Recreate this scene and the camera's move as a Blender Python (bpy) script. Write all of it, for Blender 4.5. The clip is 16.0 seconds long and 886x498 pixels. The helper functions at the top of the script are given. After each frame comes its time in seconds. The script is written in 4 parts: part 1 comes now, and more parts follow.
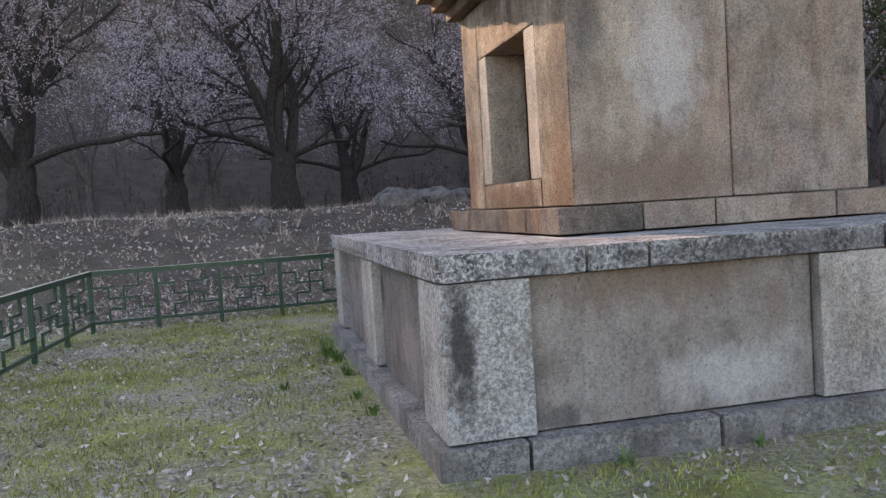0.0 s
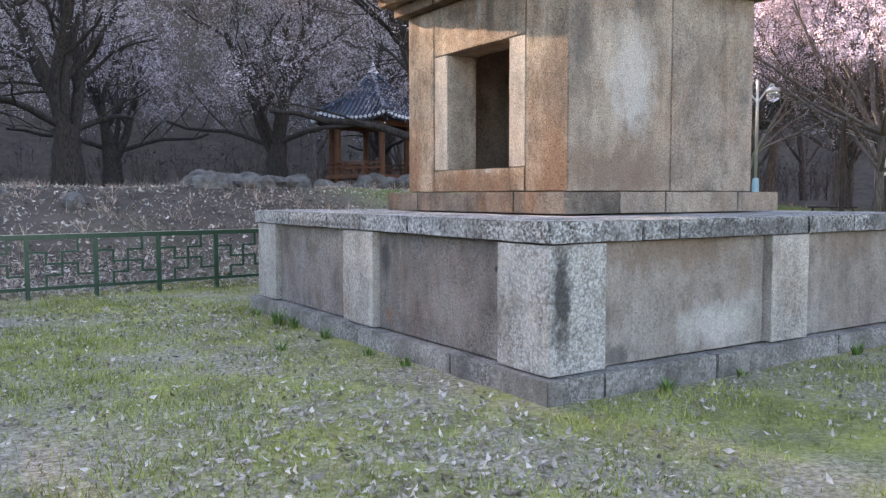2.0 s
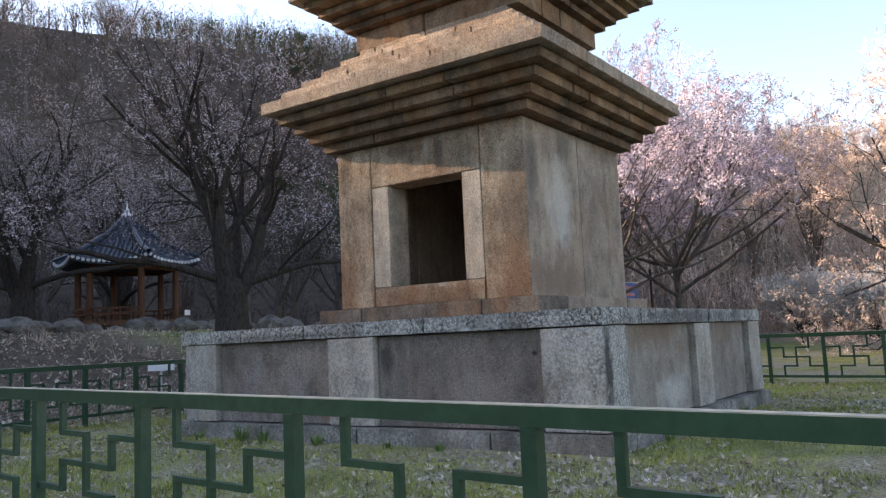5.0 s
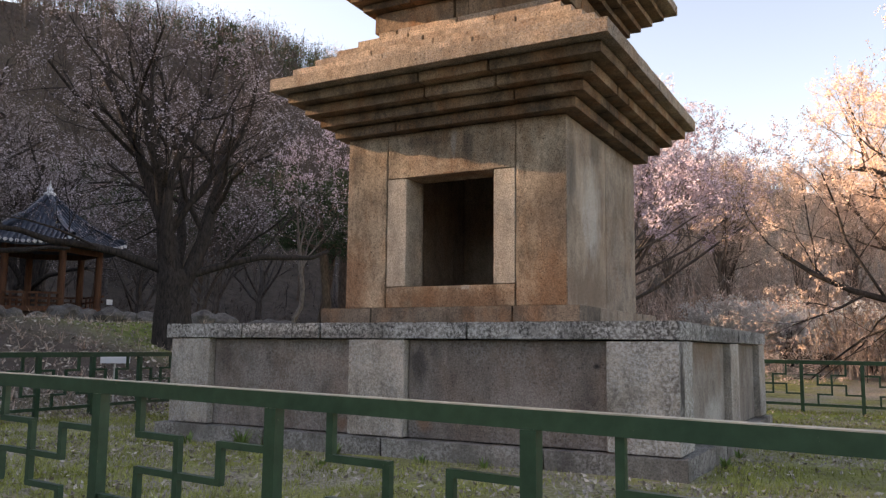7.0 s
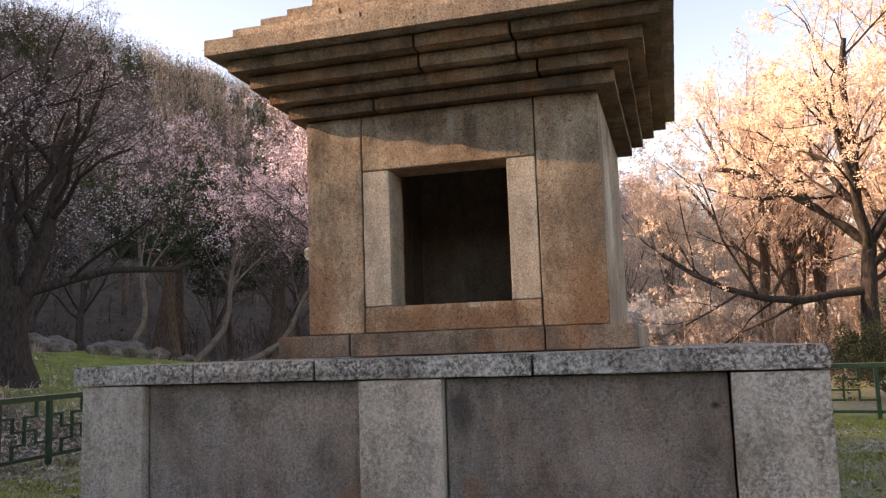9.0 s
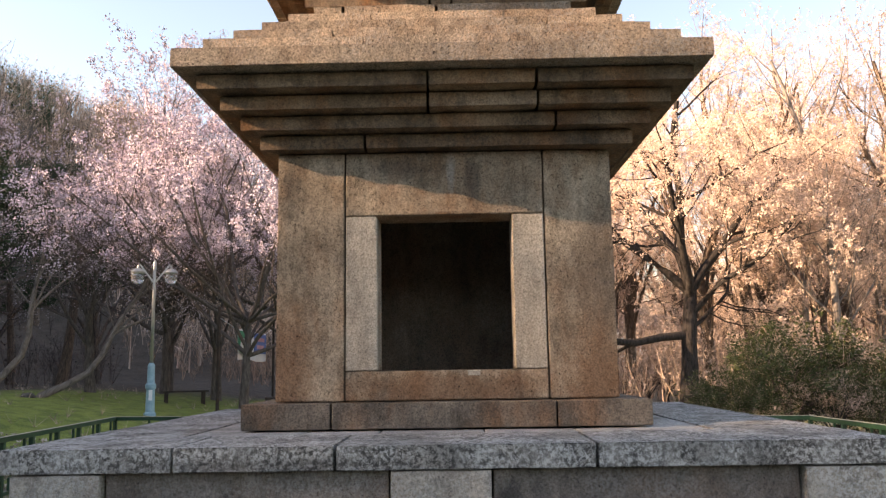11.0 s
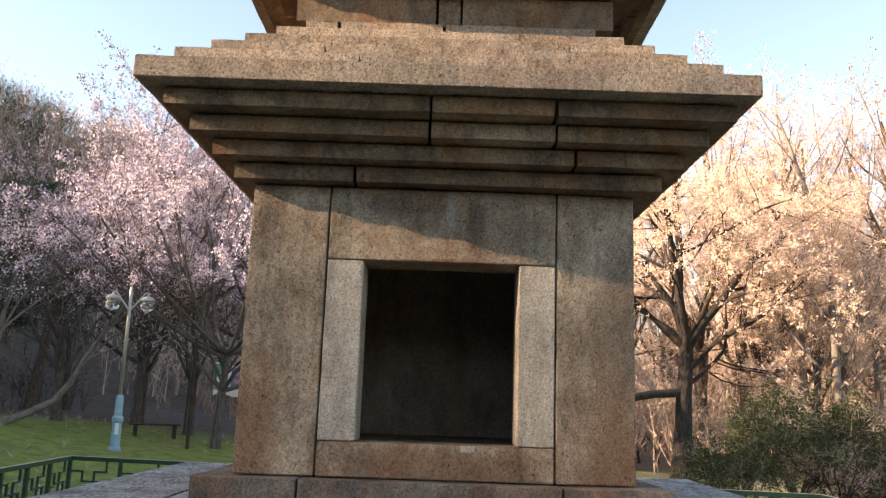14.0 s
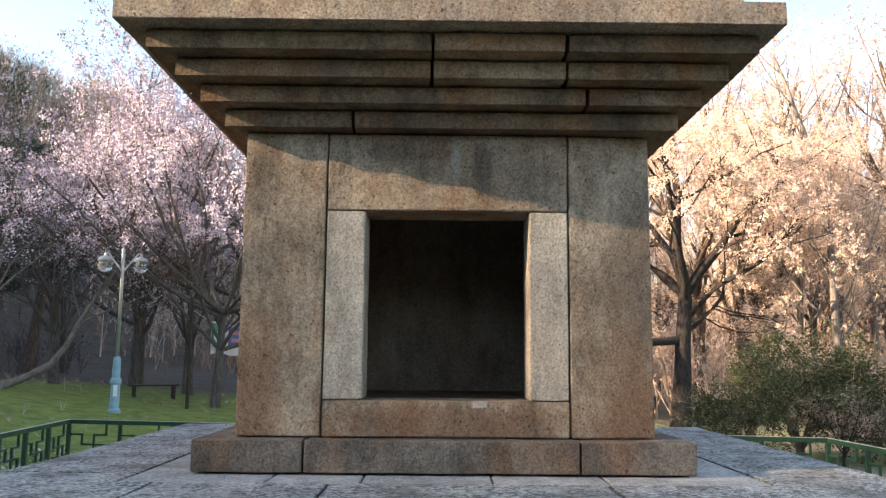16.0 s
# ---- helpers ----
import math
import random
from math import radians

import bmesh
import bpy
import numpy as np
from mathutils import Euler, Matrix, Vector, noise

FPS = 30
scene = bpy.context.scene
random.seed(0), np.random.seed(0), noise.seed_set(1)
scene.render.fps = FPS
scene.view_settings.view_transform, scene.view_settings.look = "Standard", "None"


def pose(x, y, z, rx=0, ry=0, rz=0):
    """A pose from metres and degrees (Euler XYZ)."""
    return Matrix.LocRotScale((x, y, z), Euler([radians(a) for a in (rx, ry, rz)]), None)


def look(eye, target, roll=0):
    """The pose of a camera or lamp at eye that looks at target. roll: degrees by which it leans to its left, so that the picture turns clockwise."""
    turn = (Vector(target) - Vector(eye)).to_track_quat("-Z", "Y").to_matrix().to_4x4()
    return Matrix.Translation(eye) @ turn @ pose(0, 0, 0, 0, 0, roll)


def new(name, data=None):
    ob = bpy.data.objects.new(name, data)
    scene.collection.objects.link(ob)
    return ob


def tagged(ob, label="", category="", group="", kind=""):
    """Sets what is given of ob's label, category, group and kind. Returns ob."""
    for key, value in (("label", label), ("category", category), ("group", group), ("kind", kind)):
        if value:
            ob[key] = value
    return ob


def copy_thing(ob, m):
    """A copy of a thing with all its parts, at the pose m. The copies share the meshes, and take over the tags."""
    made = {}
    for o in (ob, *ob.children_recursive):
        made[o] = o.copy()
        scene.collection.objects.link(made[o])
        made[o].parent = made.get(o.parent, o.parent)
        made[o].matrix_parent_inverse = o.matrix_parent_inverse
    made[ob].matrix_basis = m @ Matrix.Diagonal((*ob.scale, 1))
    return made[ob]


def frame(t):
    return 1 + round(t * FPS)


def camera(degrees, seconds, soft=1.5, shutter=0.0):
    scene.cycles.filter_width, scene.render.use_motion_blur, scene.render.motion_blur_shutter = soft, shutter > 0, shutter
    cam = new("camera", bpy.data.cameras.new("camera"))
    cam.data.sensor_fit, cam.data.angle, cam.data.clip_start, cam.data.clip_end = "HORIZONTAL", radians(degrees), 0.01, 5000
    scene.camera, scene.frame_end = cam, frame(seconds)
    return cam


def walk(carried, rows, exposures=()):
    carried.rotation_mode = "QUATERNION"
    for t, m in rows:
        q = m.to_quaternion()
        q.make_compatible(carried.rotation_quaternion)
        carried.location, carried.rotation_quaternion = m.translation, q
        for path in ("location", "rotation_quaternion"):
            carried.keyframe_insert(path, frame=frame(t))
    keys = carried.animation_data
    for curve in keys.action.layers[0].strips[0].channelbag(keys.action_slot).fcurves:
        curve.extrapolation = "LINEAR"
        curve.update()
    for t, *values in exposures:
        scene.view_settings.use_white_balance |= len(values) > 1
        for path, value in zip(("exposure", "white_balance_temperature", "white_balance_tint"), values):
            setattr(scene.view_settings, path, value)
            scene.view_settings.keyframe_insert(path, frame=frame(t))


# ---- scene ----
cam = camera(57.4, 16.0, soft=1.3)
PATH = [
    (0, (-0.127, -0.486, 1.525), (0.337, 1.456, 1.42), -3.5),
    (0.5, (-0.955, -0.461, 1.502), (-0.294, 1.42, 1.352), -3.0),
    (1, (-1.645, -0.552, 1.45), (-0.798, 1.255, 1.32), -2.4),
    (1.5, (-2.178, -0.457, 1.416), (-1.182, 1.271, 1.272), -2.6),
    (2, (-2.749, -0.322, 1.427), (-1.664, 1.353, 1.295), -0.1),
    (2.5, (-3.289, -0.17, 1.316), (-2.131, 1.459, 1.239), 0.4),
    (3, (-3.847, 0.066, 1.16), (-2.597, 1.627, 1.127), -0.3),
    (3.5, (-4.368, 0.149, 1.094), (-2.959, 1.568, 1.14), -1.3),
    (4, (-4.792, 0.424, 1.02), (-3.264, 1.707, 1.157), -3.3),
    (4.5, (-5.284, 0.679, 1.023), (-3.699, 1.883, 1.217), -0.1),
    (4.7, (-5.509, 0.803, 1.026), (-3.901, 1.973, 1.24), -1.9),
    (6.8, (-5.918, 2.234, 0.977), (-4.19, 3.21, 1.221), 0.2),
    (7, (-5.811, 2.468, 1.015), (-4.068, 3.42, 1.255), 0.6),
    (7.5, (-5.56, 3.065, 1.086), (-3.763, 3.911, 1.324), -0.1),
    (8, (-5.123, 3.652, 1.105), (-3.289, 4.4, 1.377), 1.2),
    (8.5, (-4.84, 4.26, 1.168), (-2.965, 4.902, 1.437), 0.2),
    (9, (-4.828, 4.878, 1.297), (-2.918, 5.418, 1.542), -2.0),
    (9.2, (-4.796, 5.147, 1.309), (-2.867, 5.619, 1.548), -1.9),
    (11.3, (-4.274, 6.877, 1.795), (-2.297, 6.877, 2.094), -1.0),
    (11.5, (-4.153, 6.943, 1.818), (-2.177, 6.928, 2.123), -1.0),
    (12, (-3.905, 7.019, 1.934), (-1.929, 6.975, 2.237), -0.4),
    (12.5, (-3.728, 6.862, 1.982), (-1.761, 6.842, 2.341), 1.3),
    (13, (-3.637, 6.814, 2.002), (-1.666, 6.817, 2.343), -0.3),
    (13.5, (-3.587, 6.864, 1.998), (-1.615, 6.864, 2.332), -0.7),
    (14, (-3.533, 6.814, 1.988), (-1.569, 6.821, 2.366), 2.0),
    (14.5, (-3.36, 6.935, 2.002), (-1.389, 6.907, 2.343), 0.2),
    (15, (-3.294, 6.94, 2.001), (-1.315, 6.909, 2.29), 0.3),
    (15.5, (-3.271, 6.91, 1.995), (-1.291, 6.892, 2.272), 0.3),
    (16, (-3.239, 6.907, 1.998), (-1.256, 6.894, 2.265), 0.5),
]
EXPOSURES = [(0.0, 2.25, 8100, 26), (1.0, 2.45, 7800, 24), (2.5, 2.75, 7650, 23), (3.5, 2.75, 7600, 22), (4.6, 1.95, 7400, 19), (7.0, 1.66, 9300, 27), (9.0, 1.78, 9500, 28), (11.5, 1.82, 8600, 20), (13.5, 1.82, 8300, 17), (16.0, 2.05, 7500, 12)]
walk(cam, [(t, look(eye, target, roll)) for t, eye, target, roll in PATH], EXPOSURES)

# ---- light ----
SUN_AZ, SUN_EL = 103.0, 20.0          # degrees from +x, and above the horizon
to_sun = Vector((math.cos(radians(SUN_AZ)) * math.cos(radians(SUN_EL)), math.sin(radians(SUN_AZ)) * math.cos(radians(SUN_EL)), math.sin(radians(SUN_EL))))
sun = new("sun", bpy.data.lights.new("sun", "SUN"))
sun.data.energy, sun.data.angle, sun.data.color = 4.9, radians(0.53), (1.0, 0.82, 0.63)
sun.matrix_world = look(to_sun * 60, (0, 0, 0))
world = bpy.data.worlds.new("sky")
scene.world = world
world.use_nodes = True
wn = world.node_tree
wn.nodes.clear()
sky = wn.nodes.new("ShaderNodeTexSky")
sky.sky_type = "NISHITA"
sky.sun_disc = False
sky.sun_elevation, sky.sun_rotation = radians(SUN_EL), radians(90 - SUN_AZ)
sky.air_density, sky.dust_density, sky.ozone_density = 1.0, 0.5, 1.3
bg = wn.nodes.new("ShaderNodeBackground")
bg.inputs["Strength"].default_value = 0.135
wo = wn.nodes.new("ShaderNodeOutputWorld")
wn.links.new(sky.outputs[0], bg.inputs[0])
wn.links.new(bg.outputs[0], wo.inputs[0])


# ---- materials ----
def shader(name, rough=0.9, metal=0.0):
    m = bpy.data.materials.new(name)
    m.use_nodes = True
    nt = m.node_tree
    b = nt.nodes["Principled BSDF"]
    b.inputs["Roughness"].default_value = rough
    b.inputs["Metallic"].default_value = metal
    b.inputs["Specular IOR Level"].default_value = 0.3
    return m, nt, b


def tex_noise(nt, scale, detail=6.0, stretch=None, rough=0.6, shift=(0, 0, 0)):
    n = nt.nodes.new("ShaderNodeTexNoise")
    n.inputs["Scale"].default_value = scale
    n.inputs["Detail"].default_value = detail
    n.inputs["Roughness"].default_value = rough
    c = nt.nodes.new("ShaderNodeTexCoord")
    mp = nt.nodes.new("ShaderNodeMapping")
    mp.inputs["Scale"].default_value = stretch or (1, 1, 1)
    mp.inputs["Location"].default_value = shift
    nt.links.new(c.outputs["Object"], mp.inputs[0])
    nt.links.new(mp.outputs[0], n.inputs["Vector"])
    return n.outputs["Fac"]


def ramp(nt, fac, stops):
    r = nt.nodes.new("ShaderNodeValToRGB")
    e = r.color_ramp.elements
    while len(e) < len(stops):
        e.new(0.5)
    for el, (p, c) in zip(e, stops):
        el.position = p
        el.color = (*c, 1) if isinstance(c, tuple) else (c, c, c, 1)
    nt.links.new(fac, r.inputs[0])
    return r.outputs[0]


def blend(nt, fac, a, b, mode="MIX"):
    n = nt.nodes.new("ShaderNodeMix")
    n.data_type, n.blend_type = "RGBA", mode
    for sock, v in ((n.inputs[0], fac), (n.inputs[6], a), (n.inputs[7], b)):
        if isinstance(v, (int, float)):
            sock.default_value = v
        elif isinstance(v, tuple):
            sock.default_value = (*v, 1)
        else:
            nt.links.new(v, sock)
    return n.outputs[2]


def bumped(nt, b, height, strength, distance):
    n = nt.nodes.new("ShaderNodeBump")
    n.inputs["Strength"].default_value, n.inputs["Distance"].default_value = strength, distance
    nt.links.new(height, n.inputs["Height"])
    nt.links.new(n.outputs[0], b.inputs["Normal"])


def stain_shade_patch(nt, centre, radii, amount):
    """The mask of one stain, lichen or painted shade patch, with a frayed edge."""
    c = nt.nodes.new("ShaderNodeTexCoord")
    mp = nt.nodes.new("ShaderNodeMapping")
    mp.inputs["Scale"].default_value = [1 / r for r in radii]
    mp.inputs["Location"].default_value = [-q / r for q, r in zip(centre, radii)]
    far = nt.nodes.new("ShaderNodeVectorMath")
    far.operation = "LENGTH"
    fray = nt.nodes.new("ShaderNodeMath")
    fray.operation = "MULTIPLY_ADD"
    fray.inputs[1].default_value = 1.75
    nt.links.new(c.outputs["Object"], mp.inputs[0])
    nt.links.new(mp.outputs[0], far.inputs[0])
    nt.links.new(tex_noise(nt, 8.0, 8, (1, 1, 0.6), rough=0.75, shift=centre), fray.inputs[0])
    nt.links.new(far.outputs["Value"], fray.inputs[2])
    half = nt.nodes.new("ShaderNodeMath")
    half.operation = "MULTIPLY"
    half.inputs[1].default_value = 0.5
    nt.links.new(fray.outputs[0], half.inputs[0])
    return ramp(nt, half.outputs[0], [(0.0, amount), (0.62, amount), (0.90, 0.0)])


RUSTY, BROWN, NEAR_BLACK, PALE_LICHEN = (0.25, 0.125, 0.065), (0.20, 0.14, 0.10), (0.05, 0.046, 0.043), (0.52, 0.50, 0.46)


def stone(name, light, dark, rust=0.0, lichen=0.0, black=0.0, speck=0.5, bump=0.012, pits=0.5, stain=0.75, cover=0.42, patches=(), tooled=0.0):
    """Weathered granite: grain, broad tone, rain streaks, rust, pale lichen, black crust."""
    m, nt, b = shader(name, 0.92)
    broad = tex_noise(nt, 1.3, 5)
    col = ramp(nt, broad, [(0.32, dark), (0.66, light)])
    info = nt.nodes.new("ShaderNodeObjectInfo")
    tone = ramp(nt, info.outputs["Random"], [(0.0, (0.84, 0.82, 0.80)), (1.0, (1.10, 1.07, 1.03))])
    col = blend(nt, 1.0, col, tone, "MULTIPLY")
    streak = ramp(nt, tex_noise(nt, 2.2, 5, (3.2, 3.2, 0.22)), [(0.40, 0.62), (0.60, 1.0)])
    col = blend(nt, 0.38, col, streak, "MULTIPLY")
    mottle = ramp(nt, tex_noise(nt, 5.5, 8, (1.0, 1.0, 0.55), rough=0.72, shift=(9, 2, 6)), [(0.34, 0.48), (0.50, 0.92), (0.66, 1.12)])
    col = blend(nt, stain, col, mottle, "MULTIPLY")
    if rust:
        rm = ramp(nt, tex_noise(nt, 1.7, 6, (1.6, 1.6, 0.8), shift=(7, 3, 1)), [(0.46, 0.0), (0.66, rust)])
        col = blend(nt, rm, col, (0.30, 0.125, 0.045))
    grain = tex_noise(nt, 62, 4, rough=0.8)
    col = blend(nt, speck, col, ramp(nt, grain, [(0.34, 0.35), (0.50, 0.98), (0.66, 1.45)]), "MULTIPLY")
    mid = tex_noise(nt, 21, 5, rough=0.75)
    if lichen:
        where = tex_noise(nt, 1.9, 5, shift=(3, 9, 4))
        spots = tex_noise(nt, 38, 5, rough=0.75, shift=(6, 1, 3))
        lm = blend(nt, 1.0, ramp(nt, spots, [(0.46, 0.0), (0.55, 1.0)]), ramp(nt, where, [(cover, 0.0), (cover + 0.15, lichen)]), "MULTIPLY")
        col = blend(nt, lm, col, (0.60, 0.595, 0.57))
    if black:
        where = tex_noise(nt, 2.4, 6, (1.5, 1.5, 0.6), rough=0.7, shift=(1, 5, 8))
        mk = tex_noise(nt, 26, 5, rough=0.8, shift=(2, 2, 2))
        km = blend(nt, 1.0, ramp(nt, mk, [(0.47, 0.0), (0.56, 1.0)]), ramp(nt, where, [(cover - 0.02, 0.0), (cover + 0.15, black)]), "MULTIPLY")
        col = blend(nt, km, col, (0.045, 0.043, 0.040))
    fine = ramp(nt, grain, [(0.34, 0.45), (0.50, 0.98), (0.66, 1.4)])
    for centre, radii, tint, amount in patches:
        col = blend(nt, stain_shade_patch(nt, centre, radii, amount), col, blend(nt, speck, tint, fine, "MULTIPLY"))
    pit = ramp(nt, tex_noise(nt, 52, 3, rough=0.6, shift=(4, 4, 9)), [(0.30, 0.0), (0.37, 1.0)])
    col = blend(nt, pits, col, pit, "MULTIPLY")
    hole = ramp(nt, tex_noise(nt, 25, 3, rough=0.55, shift=(8, 1, 5)), [(0.27, 0.0), (0.315, 1.0)])
    col = blend(nt, pits, col, ramp(nt, hole, [(0.0, 0.3), (1.0, 1.0)]), "MULTIPLY")
    nt.links.new(col, b.inputs["Base Color"])
    pit = blend(nt, 1.0, pit, hole, "MULTIPLY")
    if tooled:
        lines = tex_noise(nt, 30, 3, (1.0, 1.0, 0.05), rough=0.5, shift=(2, 8, 0))
        mid = blend(nt, tooled, mid, lines)
    h = blend(nt, 0.5, mid, grain)
    h = blend(nt, 0.6, h, pit, "MULTIPLY")
    bumped(nt, b, h, 0.9, bump)
    return m


# west walls: part of their sunlight is put into this paler, warmer colour
STONE_BODY = stone("brown weathered granite", (0.65, 0.525, 0.395), (0.36, 0.28, 0.205), rust=0.5, black=0.25, speck=0.85, bump=0.05, pits=0.9, stain=1.0, patches=(
    # BROWN patch: shade on the bowed south-west slab, painted into its colour
    ((2.31, 5.55, 1.60), (0.4, 0.55, 0.55), RUSTY, 0.7), ((2.31, 5.50, 2.55), (0.4, 0.36, 0.80), BROWN, 0.55),
    ((2.31, 6.85, 1.56), (0.4, 1.1, 0.22), RUSTY, 0.7), ((2.31, 8.22, 1.75), (0.4, 0.45, 0.65), RUSTY, 0.6),
    ((2.31, 6.60, 3.32), (0.4, 0.11, 0.30), NEAR_BLACK, 0.5), ((2.31, 6.78, 3.38), (0.4, 0.05, 0.26), PALE_LICHEN, 0.45),
    # near-black patches high on the lintel and the north slab
    ((2.31, 7.25, 3.42), (0.4, 0.30, 0.12), NEAR_BLACK, 0.45), ((2.31, 8.12, 3.30), (0.4, 0.16, 0.34), NEAR_BLACK, 0.45)))
# the same granite on the sunless walls, its shade put in as darker grey brown
STONE_SIDE = stone("weathered granite in shaded-side tone", (0.44, 0.365, 0.29), (0.26, 0.205, 0.16), rust=0.22, lichen=0.15, black=0.25, speck=0.75, patches=(
    ((2.52, 5.41, 2.95), (0.24, 0.4, 0.75), NEAR_BLACK, 0.55), ((3.05, 5.41, 1.66), (1.1, 0.4, 0.36), BROWN, 0.8),
    ((3.20, 5.41, 2.60), (0.42, 0.4, 0.75), PALE_LICHEN, 0.6), ((3.35, 5.41, 3.35), (0.30, 0.4, 0.28), NEAR_BLACK, 0.4)))
STONE_JAMB = stone("pale dressed granite", (0.66, 0.59, 0.49), (0.49, 0.42, 0.34), rust=0.12, speck=0.8, bump=0.022, tooled=0.7)
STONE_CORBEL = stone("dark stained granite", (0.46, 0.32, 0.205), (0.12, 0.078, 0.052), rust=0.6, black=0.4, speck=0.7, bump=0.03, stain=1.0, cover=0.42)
# pale and warm: some of the sunlight on eaves and roof is in the colour
STONE_EAVE = stone("rough granite of the eaves", (0.76, 0.60, 0.45), (0.50, 0.385, 0.285), rust=0.3, lichen=0.3, black=0.35, speck=1.0, bump=0.06, pits=0.9)
STONE_CAP = stone("grey lichened granite", (0.42, 0.41, 0.39), (0.25, 0.24, 0.225), lichen=0.9, black=0.9, speck=0.6, bump=0.018, cover=0.38, patches=(((3.3, 3.93, 1.15), (2.3, 0.10, 0.13), NEAR_BLACK, 0.6), ((0.87, 7.9, 1.13), (0.08, 1.3, 0.07), NEAR_BLACK, 0.45)))
STONE_TOP = stone("grey flagstone granite", (0.50, 0.495, 0.48), (0.33, 0.325, 0.31), lichen=0.5, black=0.3, speck=0.8, bump=0.012)
STONE_POST = stone("rough pale granite with lichen", (0.52, 0.49, 0.44), (0.36, 0.335, 0.295), lichen=0.9, black=0.4, speck=0.6, bump=0.024, cover=0.36, patches=(
    ((1.00, 3.92, 0.72), (0.13, 0.25, 0.55), NEAR_BLACK, 0.9), ((0.86, 4.45, 0.35), (0.25, 0.14, 0.30), BROWN, 0.3)))
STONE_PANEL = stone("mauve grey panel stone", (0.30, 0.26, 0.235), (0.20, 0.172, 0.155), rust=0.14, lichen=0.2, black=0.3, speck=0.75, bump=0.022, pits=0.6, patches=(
    # near-black patches near the upper ends of the west panels
    ((0.96, 6.42, 0.86), (0.3, 0.15, 0.27), NEAR_BLACK, 0.75), ((0.96, 4.66, 0.86), (0.3, 0.05, 0.04), NEAR_BLACK, 1.0),
    ((0.96, 7.28, 0.24), (0.3, 0.16, 0.10), RUSTY, 0.6), ((0.96, 6.36, 0.30), (0.3, 0.12, 0.12), RUSTY, 0.6), ((0.96, 8.9, 0.9), (0.3, 0.2, 0.25), NEAR_BLACK, 0.4),
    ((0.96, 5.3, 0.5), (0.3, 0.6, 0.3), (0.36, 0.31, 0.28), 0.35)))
STONE_PANEL_S = stone("pale stained panel stone", (0.40, 0.365, 0.325), (0.26, 0.215, 0.18), lichen=0.12, black=0.12, speck=0.5, bump=0.012, patches=(
    ((2.30, 4.0, 1.02), (0.95, 0.4, 0.28), BROWN, 0.8), ((2.75, 4.0, 0.36), (0.6, 0.4, 0.24), PALE_LICHEN, 0.6),
    ((1.60, 4.0, 0.22), (0.26, 0.4, 0.13), NEAR_BLACK, 0.6), ((4.6, 4.0, 0.95), (0.7, 0.4, 0.2), BROWN, 0.4), ((3.1, 4.0, 0.75), (0.14, 0.4, 0.25), BROWN, 0.5)))
STONE_PILASTER = stone("stained grey brown granite", (0.55, 0.51, 0.455), (0.36, 0.325, 0.285), rust=0.12, lichen=0.45, black=0.35, speck=0.75, bump=0.02)
STONE_BASE = stone("grey plinth granite", (0.29, 0.275, 0.25), (0.16, 0.15, 0.135), lichen=0.4, black=0.4, speck=0.6)
STONE_CORBEL_LOW = stone("darker corbel granite", (0.33, 0.225, 0.145), (0.065, 0.046, 0.034), rust=0.5, black=0.5, speck=0.7, bump=0.03, stain=1.0, cover=0.40)
STONE_PED = stone("dark stained pedestal granite", (0.25, 0.205, 0.165), (0.10, 0.085, 0.07), rust=0.4, black=0.4, speck=0.9, stain=1.0)
STONE_UPPER = stone("rust brown granite", (0.40, 0.29, 0.20), (0.20, 0.13, 0.085), rust=0.6, black=0.4, speck=0.7, bump=0.02, stain=1.0)
ROCK = stone("grey field rock", (0.22, 0.20, 0.18), (0.09, 0.085, 0.08), lichen=0.25, black=0.4)


def simple(name, c1, c2, scale, rough=0.85, bump=0.0, stretch=None, metal=0.0, island=0.0, dist=0.01):
    m, nt, b = shader(name, rough, metal)
    n = tex_noise(nt, scale, 6, stretch)
    col = ramp(nt, n, [(0.33, c1), (0.67, c2)])
    if island:
        g = nt.nodes.new("ShaderNodeNewGeometry")
        col = blend(nt, 1.0, col, ramp(nt, g.outputs["Random Per Island"], [(0.0, 1.0 - island), (1.0, 1.0 + island)]), "MULTIPLY")
    nt.links.new(col, b.inputs["Base Color"])
    if bump:
        bumped(nt, b, n, bump, dist)
    return m


def paint():
    m, nt, b = shader("worn dark green paint", 0.30)
    b.inputs["Specular IOR Level"].default_value = 0.5
    col = ramp(nt, tex_noise(nt, 14, 6), [(0.33, (0.014, 0.046, 0.026)), (0.67, (0.026, 0.072, 0.042))])
    col = blend(nt, ramp(nt, tex_noise(nt, 23, 7, rough=0.8, shift=(3, 3, 3)), [(0.66, 0.0), (0.71, 0.8)]), col, (0.30, 0.22, 0.17))
    nt.links.new(col, b.inputs["Base Color"])
    bumped(nt, b, tex_noise(nt, 40, 4), 0.2, 0.002)
    return m


GREEN_PAINT = paint()
# bright reflection on the rails' upper faces, put in as a pale colour
RAIL_SHEEN = simple("pale sheen colour of the rail top", (0.30, 0.28, 0.22), (0.56, 0.50, 0.41), 9, 0.55, 0.3)
BARK_DARK = simple("dark furrowed bark", (0.014, 0.012, 0.011), (0.060, 0.049, 0.043), 9, 0.95, 1.0, (2.2, 2.2, 0.6), dist=0.03)
BARK_TAN = simple("tan bark", (0.06, 0.044, 0.035), (0.19, 0.14, 0.105), 11, 0.95, 0.9, (2, 2, 0.5), dist=0.02)
BARK_GREY = simple("grey brown bark", (0.06, 0.05, 0.045), (0.17, 0.145, 0.13), 10, 0.95, 0.9, (2, 2, 0.5), dist=0.02)
